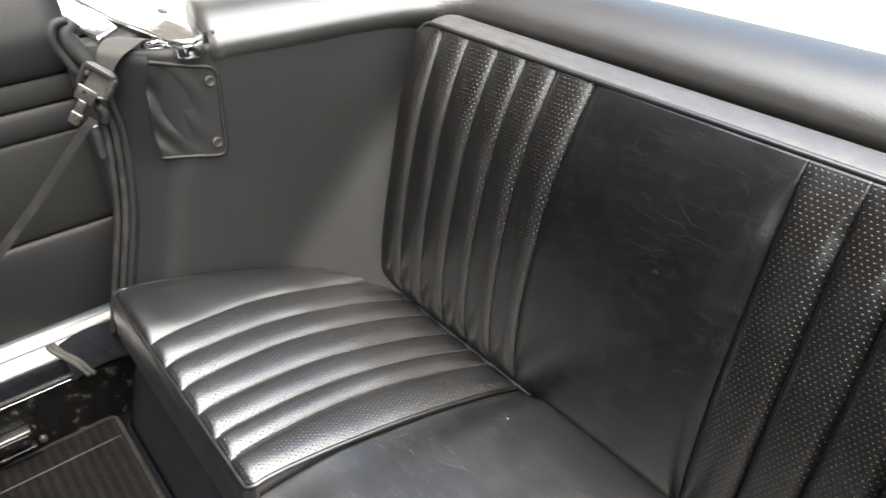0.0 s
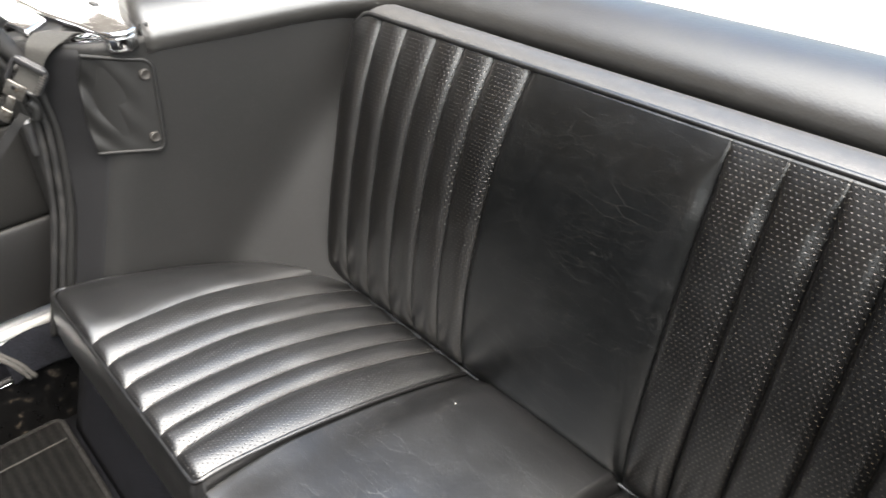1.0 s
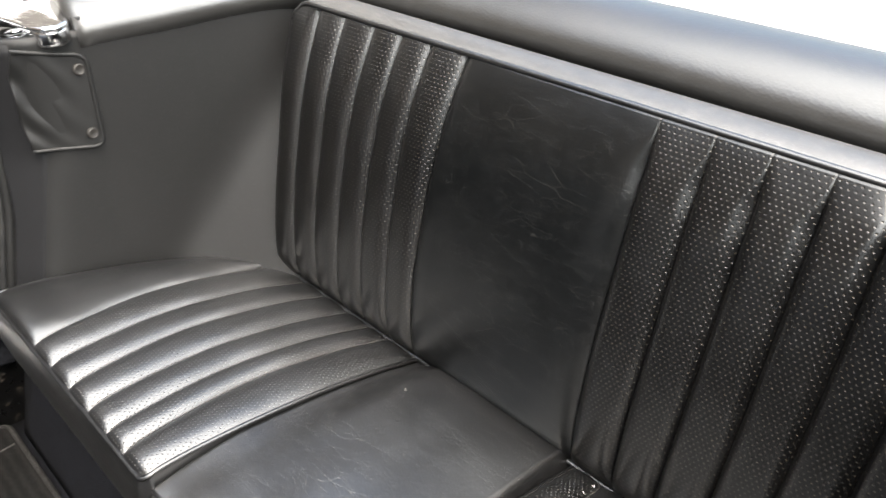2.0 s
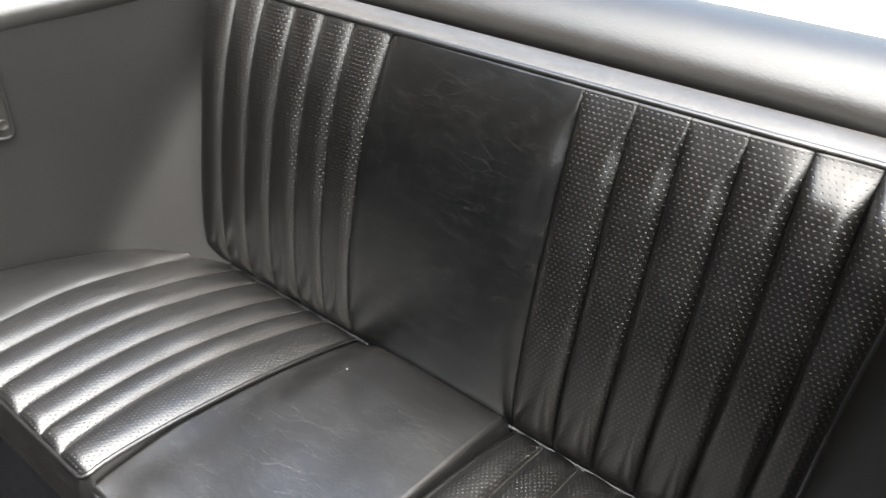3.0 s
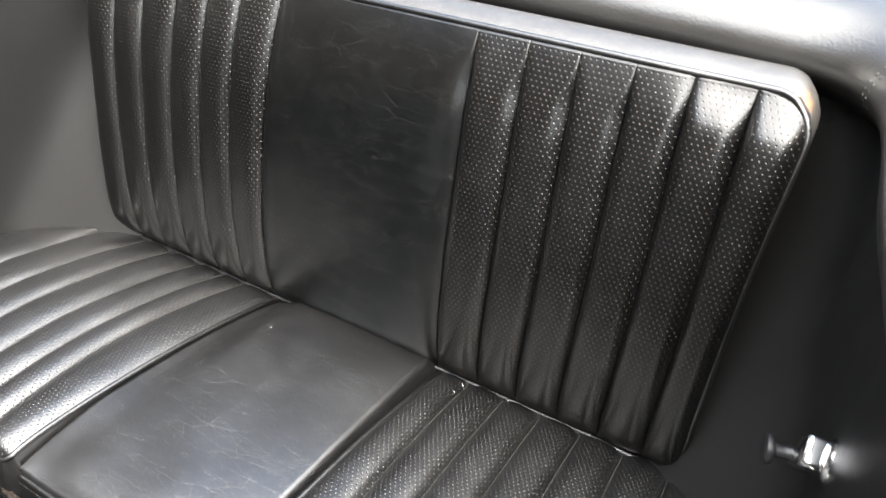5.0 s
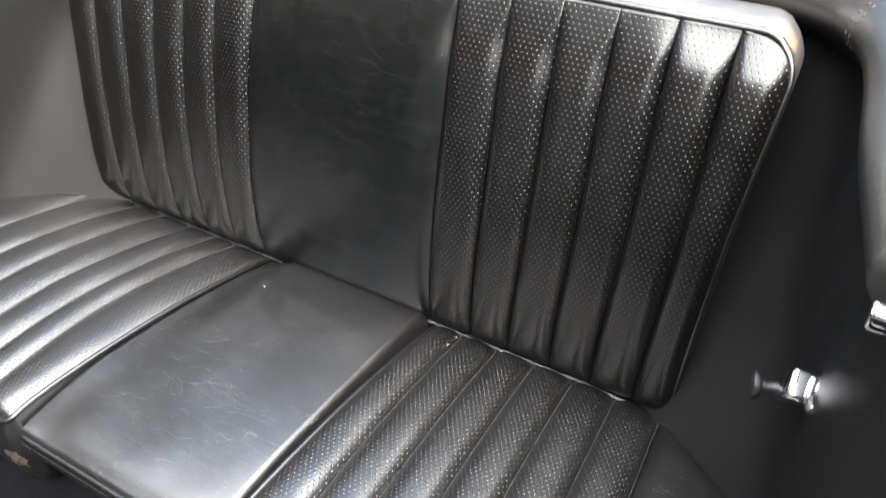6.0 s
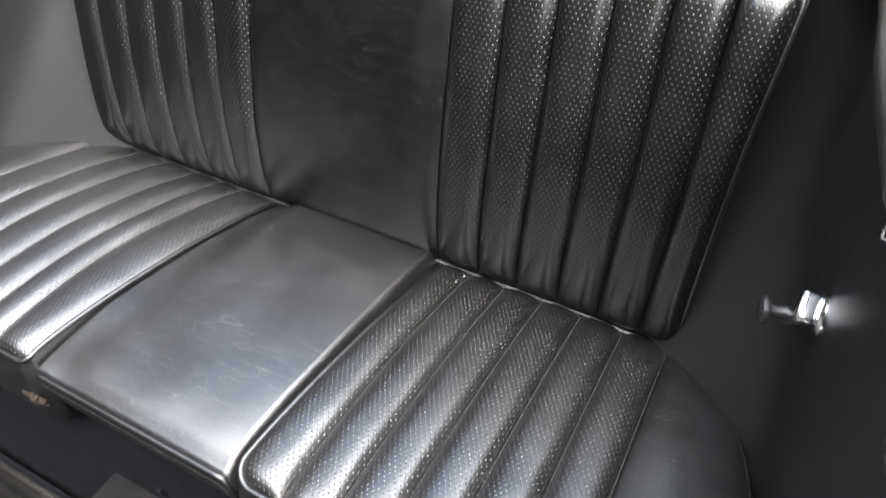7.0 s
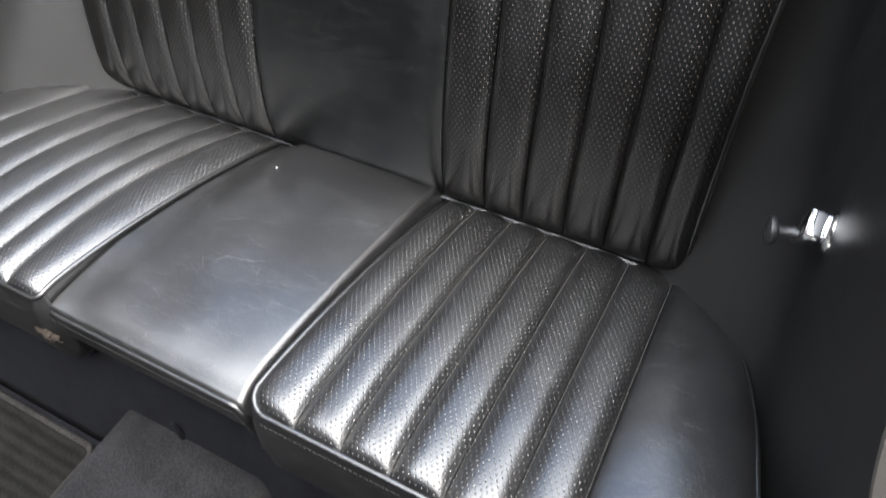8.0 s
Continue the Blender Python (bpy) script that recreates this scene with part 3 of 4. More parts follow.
def seat_seam(i, d, side=1):
    if side < 0:
        a, b = SEAT_SEAMS_LEFT[i], SEAT_SEAMS_LEFT_MID[i]
        return a + (b - a) * smooth(0.45, 0.22, d) - 0.005 * smooth(0.14, 0.0, d)
    return SEAT_SEAMS[i] - (0.017 - 0.004 * smooth(4.5, 6.0, i)) * min(1.0, 1 - d / 0.43)


def centre_half(s):
    return SEAT_SEAMS[0] if s > 0 else SEAT_SEAMS_LEFT[0]


def centre_drop(s):
    return 0.034 * smooth(0.90, 1.0, s)


def build_cushion():

    def under(u, v):
        d = -0.02 + v * 0.43
        x = (2 * u - 1) * (seat_half(d) - 0.03)
        return Vector((XC + x, -d, min(cushion_z(d), centre_z(d)) - 0.035)), (x, d)
    ob = slab("cushion", under, 20, 20, (0, 0, -0.07), M_LEATHER, bench, "cushion with raised pleated sides and plain centre")
    along = [0, .02, .045, .075] + [.075 + .80 * i / 26 for i in range(1, 27)] + [.90, .92, .94, .955, .968, .98, .99, 1]

    def strip(name, near, far, lift, mat, across, height, side, label=""):
        def fn(u, v):
            d = -0.03 + v * (SEAT_FRONT + 0.03)
            x0, x1 = near(d), far(d)
            x = x0 + u * (x1 - x0)
            ends = smooth(1.0, 0.975, v) ** 0.5
            h = lift * (pleat_round(u, 2.8, 3.5) if mat is M_PERF_SEAT else bulge(u)) * (0.35 + 0.65 * ends) * (0.35 + 0.65 * smooth(-0.01, 0.07, d))
            h += 0.0012 * noise.noise(Vector((x * 26 + side * 9, d * 14, 4.1)))
            return Vector((XC + side * x, -d, height(d) + h)), (x + 2.0, d + 1.0)
        slab(name, fn, 0, 0, (0, 0, -0.04), mat, ob, label, us=across, vs=along)

    wide = [0, .01, .025, .05, .09] + [.09 + .82 * i / 16 for i in range(1, 17)] + [.95, .975, .99, 1]
    for side in (-1, 1):
        for i in range(6):
            near = (lambda d, side=side: seat_in(d, side)) if i == 0 else (lambda d, i=i, side=side: seat_seam(i, d, side))
            strip("pleat", near, (lambda d, i=i, side=side: seat_seam(i + 1, d, side)), 0.0110 if side > 0 else 0.0090, M_PERF_SEAT, S_ACROSS, cushion_z, side)
        for i in range(1, 7):
            steps = [0.015 + k * (SEAT_FRONT - 0.022) / 40 for k in range(41)]
            stitch_row("seam_stitching", [Vector((XC + side * (seat_seam(i, d, side) + 0.0008), -d, cushion_z(d) + 0.0016)) for d in steps], ob, r=0.0006, mat=M_THREAD_SEAM)
        strip("outer_border", lambda d, side=side: seat_seam(6, d, side), seat_out, 0.016, M_LEATHER, wide, lambda d: cushion_z(d) - 0.006, side, "smooth creased leather outer border")
        # piping round the padded side
        steps = [i * (SEAT_FRONT - 0.026) / 44 for i in range(45)] + [SEAT_FRONT - 0.026 + 0.026 * math.sin(radians(i * 90 / 16)) for i in range(1, 17)]
        ring = [Vector((XC + side * seat_in(d, side), -d, cushion_z(d))) for d in steps]
        a, b = seat_in(SEAT_FRONT, side), seat_out(SEAT_FRONT)
        ring += [Vector((XC + side * (a + (b - a) * i / 40), -SEAT_FRONT, cushion_z(SEAT_FRONT))) for i in range(1, 41)]
        ring += [Vector((XC + side * seat_out(d), -d, cushion_z(d) - 0.007 * smooth(SEAT_FRONT, SEAT_FRONT - 0.03, d))) for d in reversed(steps[:-1])]
        ring = [p + Vector((0, -0.001, 0.0005)) for p in ring]
        tube("piping", ring, 0.0034, M_PIPING, ob, "black leather piping")
        if side > 0:
            stitch_row("stitching", [p + Vector((0, -0.0062, -0.0075)) for p in ring[58:104]], ob)
        # wall below the piping
        wall, faces, uvs = [], [], []
        prof = [(0.0, 0.0), (0.005, -0.012), (0.010, -0.035), (0.012, -0.065), (0.009, -0.095), (0.001, -0.122), (-0.02, -0.136)]
        m = len(prof)
        for i, p in enumerate(ring):
            q, r = ring[max(0, i - 1)], ring[min(len(ring) - 1, i + 1)]
            t = (r - q).normalized()
            out = Vector((t.y, -t.x, 0)).normalized() * side
            if i <= 50 or i > 100 + 20:
                k = 0.25
            else:
                k = 1.0
            for s, h in prof:
                wall.append(p + out * s * k + Vector((0, 0, h)))
                uvs.append((i * 0.01, h))
        for i in range(len(ring) - 1):
            for j in range(m - 1):
                a0 = i * m + j
                faces.append((a0, a0 + 1, a0 + 1 + m, a0 + m))
        faces.append(tuple(i * m + m - 1 for i in range(len(ring))))
        mesh_object("side_wall", wall, faces, M_LEATHER, ob, uvs=uvs)

    # plain middle, lower than the sides
    def centre(u, v):
        d = -0.03 + v * (SEAT_FRONT + 0.026)
        s = 2 * u - 1
        x = s * (centre_half(s) - 0.004)
        h = 0.006 * (1 - abs(s) ** 2.5) - centre_drop(s)
        meet = cushion_z(d) - 0.003 - 0.012 * smooth(0.30, 0.42, d) - centre_z(d)
        h += (meet - h) * smooth(0.55, 1.0, -s)
        h += 0.0015 * noise.noise(Vector((x * 16, d * 11, 7.7)))
        return Vector((XC + x, -d, centre_z(d) + h)), (x, d)
    us = sorted({(1 + s * q) / 2 for s in (-1, 1) for q in [i / 14 * .84 for i in range(15)] + [.87, .9, .93, .96, .98, 1]})
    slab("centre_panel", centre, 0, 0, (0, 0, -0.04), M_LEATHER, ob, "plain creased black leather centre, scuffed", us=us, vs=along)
    edge = [Vector((XC + (centre_half(s) - 0.006) * s, -SEAT_FRONT + 0.002, centre_z(SEAT_FRONT - 0.004) - centre_drop(s))) for s in [i / 20 - 1 for i in range(41)]]
    tube("piping", edge, 0.0032, M_PIPING, ob, "black leather piping")
    stitch_row("stitching", [p + Vector((0, -0.0042, -0.0085)) for p in edge], ob)

    def front(u, v):
        s = 2 * u - 1
        top = centre_z(SEAT_FRONT - 0.004) - centre_drop(s) - 0.002
        return Vector((XC + (centre_half(s) - 0.006) * s, -SEAT_FRONT + 0.001 - 0.004 * math.sin(v * math.pi) + 0.035 * v * v, top - 0.105 * v)), (s * 0.15, v * 0.08)
    slab("front_face", front, 30, 8, (0, 0.03, 0), M_LEATHER, ob)


build_cushion()


# ---------------------------------------------------------------- left side: flap, chrome, belt, door opening
def on_trim(side, y, z, off=0.0):
    return Vector((XC + side * (panel_half(y) - arch(y, z) - off), y, z))


def build_flap(side):
    ob = thing("trim_flap", "charcoal vinyl flap with two snap fasteners on the side trim", "flap")

    def place(u, v, extra=0.0):
        y = -0.302 + u * 0.090 + 0.011 * v - 0.006 * (1 - u) * math.sin(math.pi * v)
        z = 0.590 + v * 0.141 - 0.017 * u + 0.006 * (1 - u) ** 2 * (2 * v - 1)
        # rounded rear corners
        r = 0.014
        du, dv = max(0.0, u * 0.088 - (0.088 - r)), max(0.0, abs(v - 0.5) * 0.135 - (0.0675 - r))
        # slanting pulls running down from the free edge
        inner = math.sin(math.pi * v) ** 0.5 if 0 < v < 1 else 0.0
        pull = 0.0042 * math.sin(15.0 * (v + 0.85 * u) + 1.2 * math.sin(3 * u)) * (1 - u) ** 1.2 * inner
        wave = pull + 0.006 * noise.noise(Vector((u * 2.4 + v * 1.5, v * 4.1, 5.0))) * (1 - u) * inner
        k = math.hypot(du, dv)
        if k > r:
            y -= du * (1 - r / k)
            z -= (1 if v > 0.5 else -1) * dv * (1 - r / k)
        curl = 0.010 * (1 - u) ** 3 * smooth(0.7, 1.0, v)
        return on_trim(side, y, z, 0.006 + 0.009 * (1 - u) ** 2 + wave + curl + extra)
    slab("panel", lambda u, v: (place(u, v), (u * 0.088, v * 0.135)), 36, 48, (side * 0.003, 0, 0), M_PANEL, ob)
    rim = [place(u, 0) for u in [i / 20 for i in range(21)]] + [place(1, v) for v in [i / 24 for i in range(1, 25)]] + [place(u, 1) for u in [1 - i / 20 for i in range(1, 21)]]
    tube("piping", rim, 0.0031, M_PANEL, ob, "rolled vinyl edge")
    for v in [i / 34 for i in range(2, 33)]:
        tube("stitch", [place(0.95, v, 0.001), place(0.95, v + 0.014, 0.001)], 0.0007, M_THREAD, ob, sides=5)
    for u, v in ((0.865, 0.845), (0.865, 0.155)):
        p = place(u, v, 0.001)
        n = Matrix.Translation(p) @ Euler((0, radians(-90 * side), radians(-8 * side))).to_matrix().to_4x4()
        lathe("snap", [(0.0086, -0.002), (0.0088, 0.0005), (0.0082, 0.0016), (0.0066, 0.0022), (0.0060, 0.0018), (0.0004, 0.0020)], n, M_SNAP, ob, "dull gunmetal snap", 24)


build_flap(-1)


def plate(name, outline, z, thick, mat, parent, bevel=0.004, label=""):
    """A flat piece with a given plan, rounded over its edges."""
    bm = bmesh.new()
    vs = [bm.verts.new((x, y, z)) for x, y in outline]
    f = bm.faces.new(vs)
    got = bmesh.ops.extrude_face_region(bm, geom=[f])
    bmesh.ops.translate(bm, vec=(0, 0, -thick), verts=[g for g in got["geom"] if isinstance(g, bmesh.types.BMVert)])
    bmesh.ops.bevel(bm, geom=list(bm.edges), offset=bevel, segments=3, affect="EDGES", profile=0.5)
    return from_bmesh(name, bm, mat, parent, label)


def build_pillar_cap():
    ob = thing("pillar_cap", "polished chrome cap plate at the end of the padded rail", "chrome trim")
    plate("top_plate", [(-1.00, -0.292), (-0.802, -0.283), (-0.720, -0.269), (-0.640, -0.258), (-0.620, -0.248), (-0.612, -0.230), (-0.626, -0.210), (-0.729, -0.184), (-1.00, -0.165)], 0.764, 0.010, M_CHROME, ob, 0.004)
    # turned-down rounded nose
    verts, faces = [], []
    for i in range(13):
        a = radians(-95 + i * 160 / 12)
        x, y = -0.646 + 0.030 * math.cos(a), -0.231 + 0.026 * math.sin(a)
        for z in (0.760, 0.752, 0.740, 0.735):
            k = 0.96 if z in (0.760, 0.735) else 1.0
            verts.append((-0.646 + (x + 0.646) * k, -0.231 + (y + 0.231) * k, z))
    for i in range(12):
        for j in range(3):
            a = i * 4 + j
            faces.append((a, a + 1, a + 5, a + 4))
    faces += [tuple(i * 4 for i in range(13)), tuple(i * 4 + 3 for i in range(12, -1, -1))]
    mesh_object("nose", verts, faces, M_CHROME, ob)
    box("slot", (-0.80, -0.215, 0.7605), (-0.775, -0.205, 0.7665), M_PLASTIC, ob, bevel=0.001)
    plate("gasket", [(-0.72, -0.182), (-0.650, -0.186), (-0.632, -0.206), (-0.622, -0.196), (-0.640, -0.172), (-0.72, -0.165)], 0.766, 0.036, M_RUBBER, ob, 0.003, "black rubber gasket")
    # body pillar under both caps
    box("pillar", (-0.86, -0.368, 0.15), (-0.745, -0.16, 0.752), M_PANEL, ob, bevel=0.01)


build_pillar_cap()


def ribbon(name, centre, across, thick, mat, parent, label=""):
    """A strap along points, each with its own half-width vector."""
    verts, faces = [], []
    n = len(centre)
    for i, (p, w) in enumerate(zip(centre, across)):
        p, w = Vector(p), Vector(w)
        a, b = Vector(centre[max(0, i - 1)]), Vector(centre[min(n - 1, i + 1)])
        nrm = (b - a).cross(w).normalized() * thick / 2
        verts += [p - w + nrm, p + w + nrm, p + w - nrm, p - w - nrm]
    for i in range(n - 1):
        for k in range(4):
            a, b = i * 4 + k, i * 4 + (k + 1) % 4
            faces.append((a, b, b + 4, a + 4))
    faces += [(0, 3, 2, 1), tuple((n - 1) * 4 + k for k in range(4))]
    ob = mesh_object(name, verts, faces, mat, parent, label)
    ob.data.set_sharp_from_angle(angle=radians(50))
    return ob


def curve_through(points, n):
    fx = [spline(list(zip([i for i in range(len(points))], [p[k] for p in points]))) for k in range(3)]
    return [Vector([f(t * (len(points) - 1) / (n - 1)) for f in fx]) for t in range(n)]


def frame_loop(name, m, w, h, r, mat, parent, label=""):
    """A rounded rectangular ring of bar, in the plane of m."""
    pts = []
    c = 0.25 * min(w, h)
    for sx, sy, a0 in ((1, 1, 0), (-1, 1, 90), (-1, -1, 180), (1, -1, 270)):
        for k in range(5):
            a = radians(a0 + k * 22.5)
            pts.append(m @ Vector((sx * (w / 2 - c) + c * math.cos(a), sy * (h / 2 - c) + c * math.sin(a), 0)))
    return tube(name, pts, r, mat, parent, label, sides=8, closed=True)


def build_belt():
    ob = thing("seat_belt", "grey woven seat belt hanging with its steel buckle", "seat belt")
    left = curve_through([(-0.745, -0.296, 0.752), (-0.728, -0.318, 0.757), (-0.708, -0.333, 0.758), (-0.696, -0.343, 0.751), (-0.697, -0.348, 0.737), (-0.704, -0.357, 0.722), (-0.712, -0.372, 0.704)], 24)
    right = curve_through([(-0.690, -0.262, 0.752), (-0.680, -0.278, 0.757), (-0.668, -0.296, 0.754), (-0.672, -0.315, 0.744), (-0.682, -0.327, 0.728), (-0.688, -0.336, 0.708), (-0.694, -0.352, 0.684)], 24)
    ribbon("webbing", [(a + b) / 2 for a, b in zip(left, right)], [(b - a) * 0.47 for a, b in zip(left, right)], 0.0016, M_WEB, ob)
    ax = Vector((0.020, 0.024, -0.022)).normalized()
    ay = Vector((0.010, 0.014, 0.034))
    ay = (ay - ax * ay.dot(ax)).normalized()
    az = ax.cross(ay)
    if az.x < 0:
        az = -az
    m = Matrix(((ax.x, ay.x, az.x, -0.694), (ax.y, ay.y, az.y, -0.354), (ax.z, ay.z, az.z, 0.711), (0, 0, 0, 1)))
    frame_loop("slide_frame", m, 0.046, 0.044, 0.0036, M_PLASTIC, ob, "black slide frame")
    box("slide_bar", (-0.022, -0.005, -0.003), (0.022, 0.004, 0.004), M_PLASTIC, ob, bevel=0.002).matrix_basis = m @ Matrix.Translation((0, 0.020, 0.003))
    grip = box("slide_grip", (-0.003, -0.018, -0.003), (0.004, 0.018, 0.004), M_ZINC, ob, "ridged steel slide edge", bevel=0.0015)
    grip.matrix_basis = m @ Matrix.Translation((0.020, 0.0, 0.002))
    for k in range(8):
        box("ridge", (-0.0036, -0.0006, 0.0), (0.0046, 0.0006, 0.0048), M_STEEL, grip, bevel=0.0003).matrix_basis = Matrix.Translation((0, -0.0155 + k * 0.0044, 0))
    t_at = m @ Matrix.Translation((-0.006, -0.014, 0.005))
    tongue = box("tongue", (-0.014, -0.024, -0.0016), (0.014, 0.0, 0.0016), M_ZINC, ob, "zinc plated buckle tongue", bevel=0.0012)
    tongue.matrix_basis = t_at
    box("tongue_slot", (-0.005, -0.012, -0.001), (0.005, -0.004, 0.0022), M_STEEL, tongue, bevel=0.0008)
    neck = box("tongue_neck", (-0.006, -0.046, -0.0022), (0.006, -0.022, 0.0022), M_ZINC, ob, bevel=0.0014)
    neck.matrix_basis = t_at
    end = box("tongue_tip", (-0.009, -0.066, -0.0035), (0.009, -0.044, 0.0035), M_ZINC, ob, bevel=0.003)
    end.matrix_basis = t_at
    low = curve_through([(-0.705, -0.372, 0.655), (-0.708, -0.400, 0.630), (-0.715, -0.470, 0.560), (-0.720, -0.560, 0.480), (-0.725, -0.70, 0.36), (-0.725, -0.84, 0.262)], 22)
    ribbon("lower_webbing", low, [Vector((0.0004, 0.0046, -0.0046))] * 22, 0.0016, M_RUBBER, ob)
    ring = thing("belt_loop", "chrome belt guide loop under the cap plate", "belt guide")
    tube("loop", [(-0.684 + 0.020 * math.cos(a), -0.264 + 0.018 * math.sin(a), 0.744) for a in [radians(k * 18) for k in range(20)]], 0.0042, M_CHROME, ring, closed=True)
    # belt of the other side
    ob2 = thing("seat_belt", "grey woven seat belt hanging with its steel buckle", "seat belt")
    run = curve_through([(0.632, -0.27, 0.752), (0.618, -0.33, 0.750), (0.602, -0.372, 0.722), (0.612, -0.388, 0.66), (0.630, -0.41, 0.60), (0.650, -0.49, 0.52), (0.665, -0.62, 0.40), (0.69, -0.8, 0.2)], 30)
    ribbon("webbing", run, [Vector((0.003, 0.014, 0.010))] * 30, 0.0016, M_WEB, ob2)
    m2 = Matrix.Translation((0.600, -0.377, 0.722)) @ Euler((radians(90), 0, radians(-70))).to_matrix().to_4x4()
    frame_loop("slide_frame", m2, 0.040, 0.036, 0.0035, M_STEEL, ob2, "steel slide frame")


build_belt()


def build_seals():
    ob = thing("door_seal", "black rubber door seal along the door opening", "door seal")
    line = [(seal_y(z), z) for z in (0.67, 0.62, 0.56, 0.48, 0.40, 0.31, 0.262)]
    hook = [(-0.360, 0.792), (-0.374, 0.791), (-0.384, 0.780), (-0.383, 0.757), (-0.368, 0.720), (-0.355, 0.695)]
    tube("outer_tube", curve_through([(-0.735, y - 0.002, z) for y, z in hook + line], 70), 0.0062, M_RUBBER, ob, sides=10)
    tube("inner_tube", curve_through([(-0.724, y + 0.008, z) for y, z in hook[4:] + line], 50), 0.0060, M_RUBBER, ob, sides=10)
    tube("trim_edge", curve_through([(-0.720, y + 0.020, z) for y, z in hook[5:] + line], 50), 0.0075, M_PANEL, ob, sides=10)
    tube("pillar_pad", curve_through([(-0.745, -0.352, 0.785), (-0.742, -0.366, 0.772), (-0.738, -0.360, 0.748), (-0.732, -0.345, 0.722), (-0.728, -0.335, 0.70)], 30), 0.0135, M_RUBBER, ob, "padded black pillar facing", sides=12)
    bunch = curve_through([(-0.716, -0.358, 0.668), (-0.713, -0.352, 0.655), (-0.716, -0.356, 0.640)], 9)
    tube("gathered_end", bunch, 0.008, M_PANEL, ob, "gathered vinyl end")
    striker = thing("door_striker", "black door striker plate on the pillar", "striker")
    box("plate", (-0.760, -0.372, 0.570), (-0.745, -0.352, 0.632), M_PLASTIC, striker, bevel=0.006)
    box("lip", (-0.748, -0.371, 0.626), (-0.742, -0.355, 0.634), M_CHROME, striker, bevel=0.002)


build_seals()


def build_door(side, label):

    def skin(u, v):
        y = -0.345 - u * 1.06
        return (XC + side * (0.86 + 0.045 * math.sin(v * 2.6)), y, 0.10 + v * 0.655), (y, v)
    ob = slab("door", skin, 12, 12, (-side * 0.015, 0, 0), M_PAINT, car, label)
    x0 = XC + side * 0.79

    def band(name, z0, z1, mat, puff, lab=""):
        def fn(u, v):
            y = -0.352 - u * 1.05
            z = z0 + (z1 - z0) * v + 0.012 * 0
            x = x0 - side * (puff * bulge(v, 0.4))
            x -= side * 0.0012 * noise.noise(Vector((y * 9, z * 9, 2.2)))
            return (x, y, z), (y, z)
        slab(name, fn, 40, 0, (side * 0.03, 0, 0), mat, ob, lab, vs=[0, .02, .05, .1, .18, .3, .42, .55, .68, .8, .9, .95, .98, 1])
    band("lower_panel", 0.275, 0.440, M_DOOR, 0.010)
    band("perforated_panel", 0.442, 0.607, M_DOOR_PERF, 0.006, "perforated vinyl panel")
    band("middle_band", 0.609, 0.655, M_DOOR, 0.008)
    band("perforated_band", 0.657, 0.698, M_DOOR_PERF, 0.006, "perforated vinyl band")

    def pad(u, v):
        y = -0.352 - u * 1.05
        a = v * math.pi * 0.75
        return (x0 - side * (0.004 + 0.018 * math.sin(a)) + side * 0.05 * max(0, v - 0.6), y, 0.70 + 0.125 * (1 - math.cos(a)) / 1.7), (y, v * 0.1)
    slab("top_pad", pad, 30, 16, (side * 0.04, 0, -0.004), M_DOOR, ob, "padded vinyl door top")

    return ob


left_door = build_door(-1, "closed white door with charcoal vinyl trim inside")
build_door(1, "closed white door with charcoal vinyl trim inside")


def build_door_end():
    plate("door_cap", [(-0.96, -0.385), (-0.865, -0.372), (-0.800, -0.336), (-0.732, -0.328), (-0.775, -0.286), (-0.96, -0.290)], 0.762, 0.012, M_CHROME, left_door, 0.005, "polished chrome door end cap")
    box("latch", (-0.80, -0.345, 0.738), (-0.775, -0.305, 0.752), M_STEEL, left_door, bevel=0.003)
    lathe("screw", [(0.004, -0.004), (0.004, 0.002), (0.001, 0.003)], Matrix.Translation((-0.772, -0.322, 0.745)) @ Euler((0, radians(90), 0)).to_matrix().to_4x4(), M_ZINC, left_door, sides=12)


build_door_end()


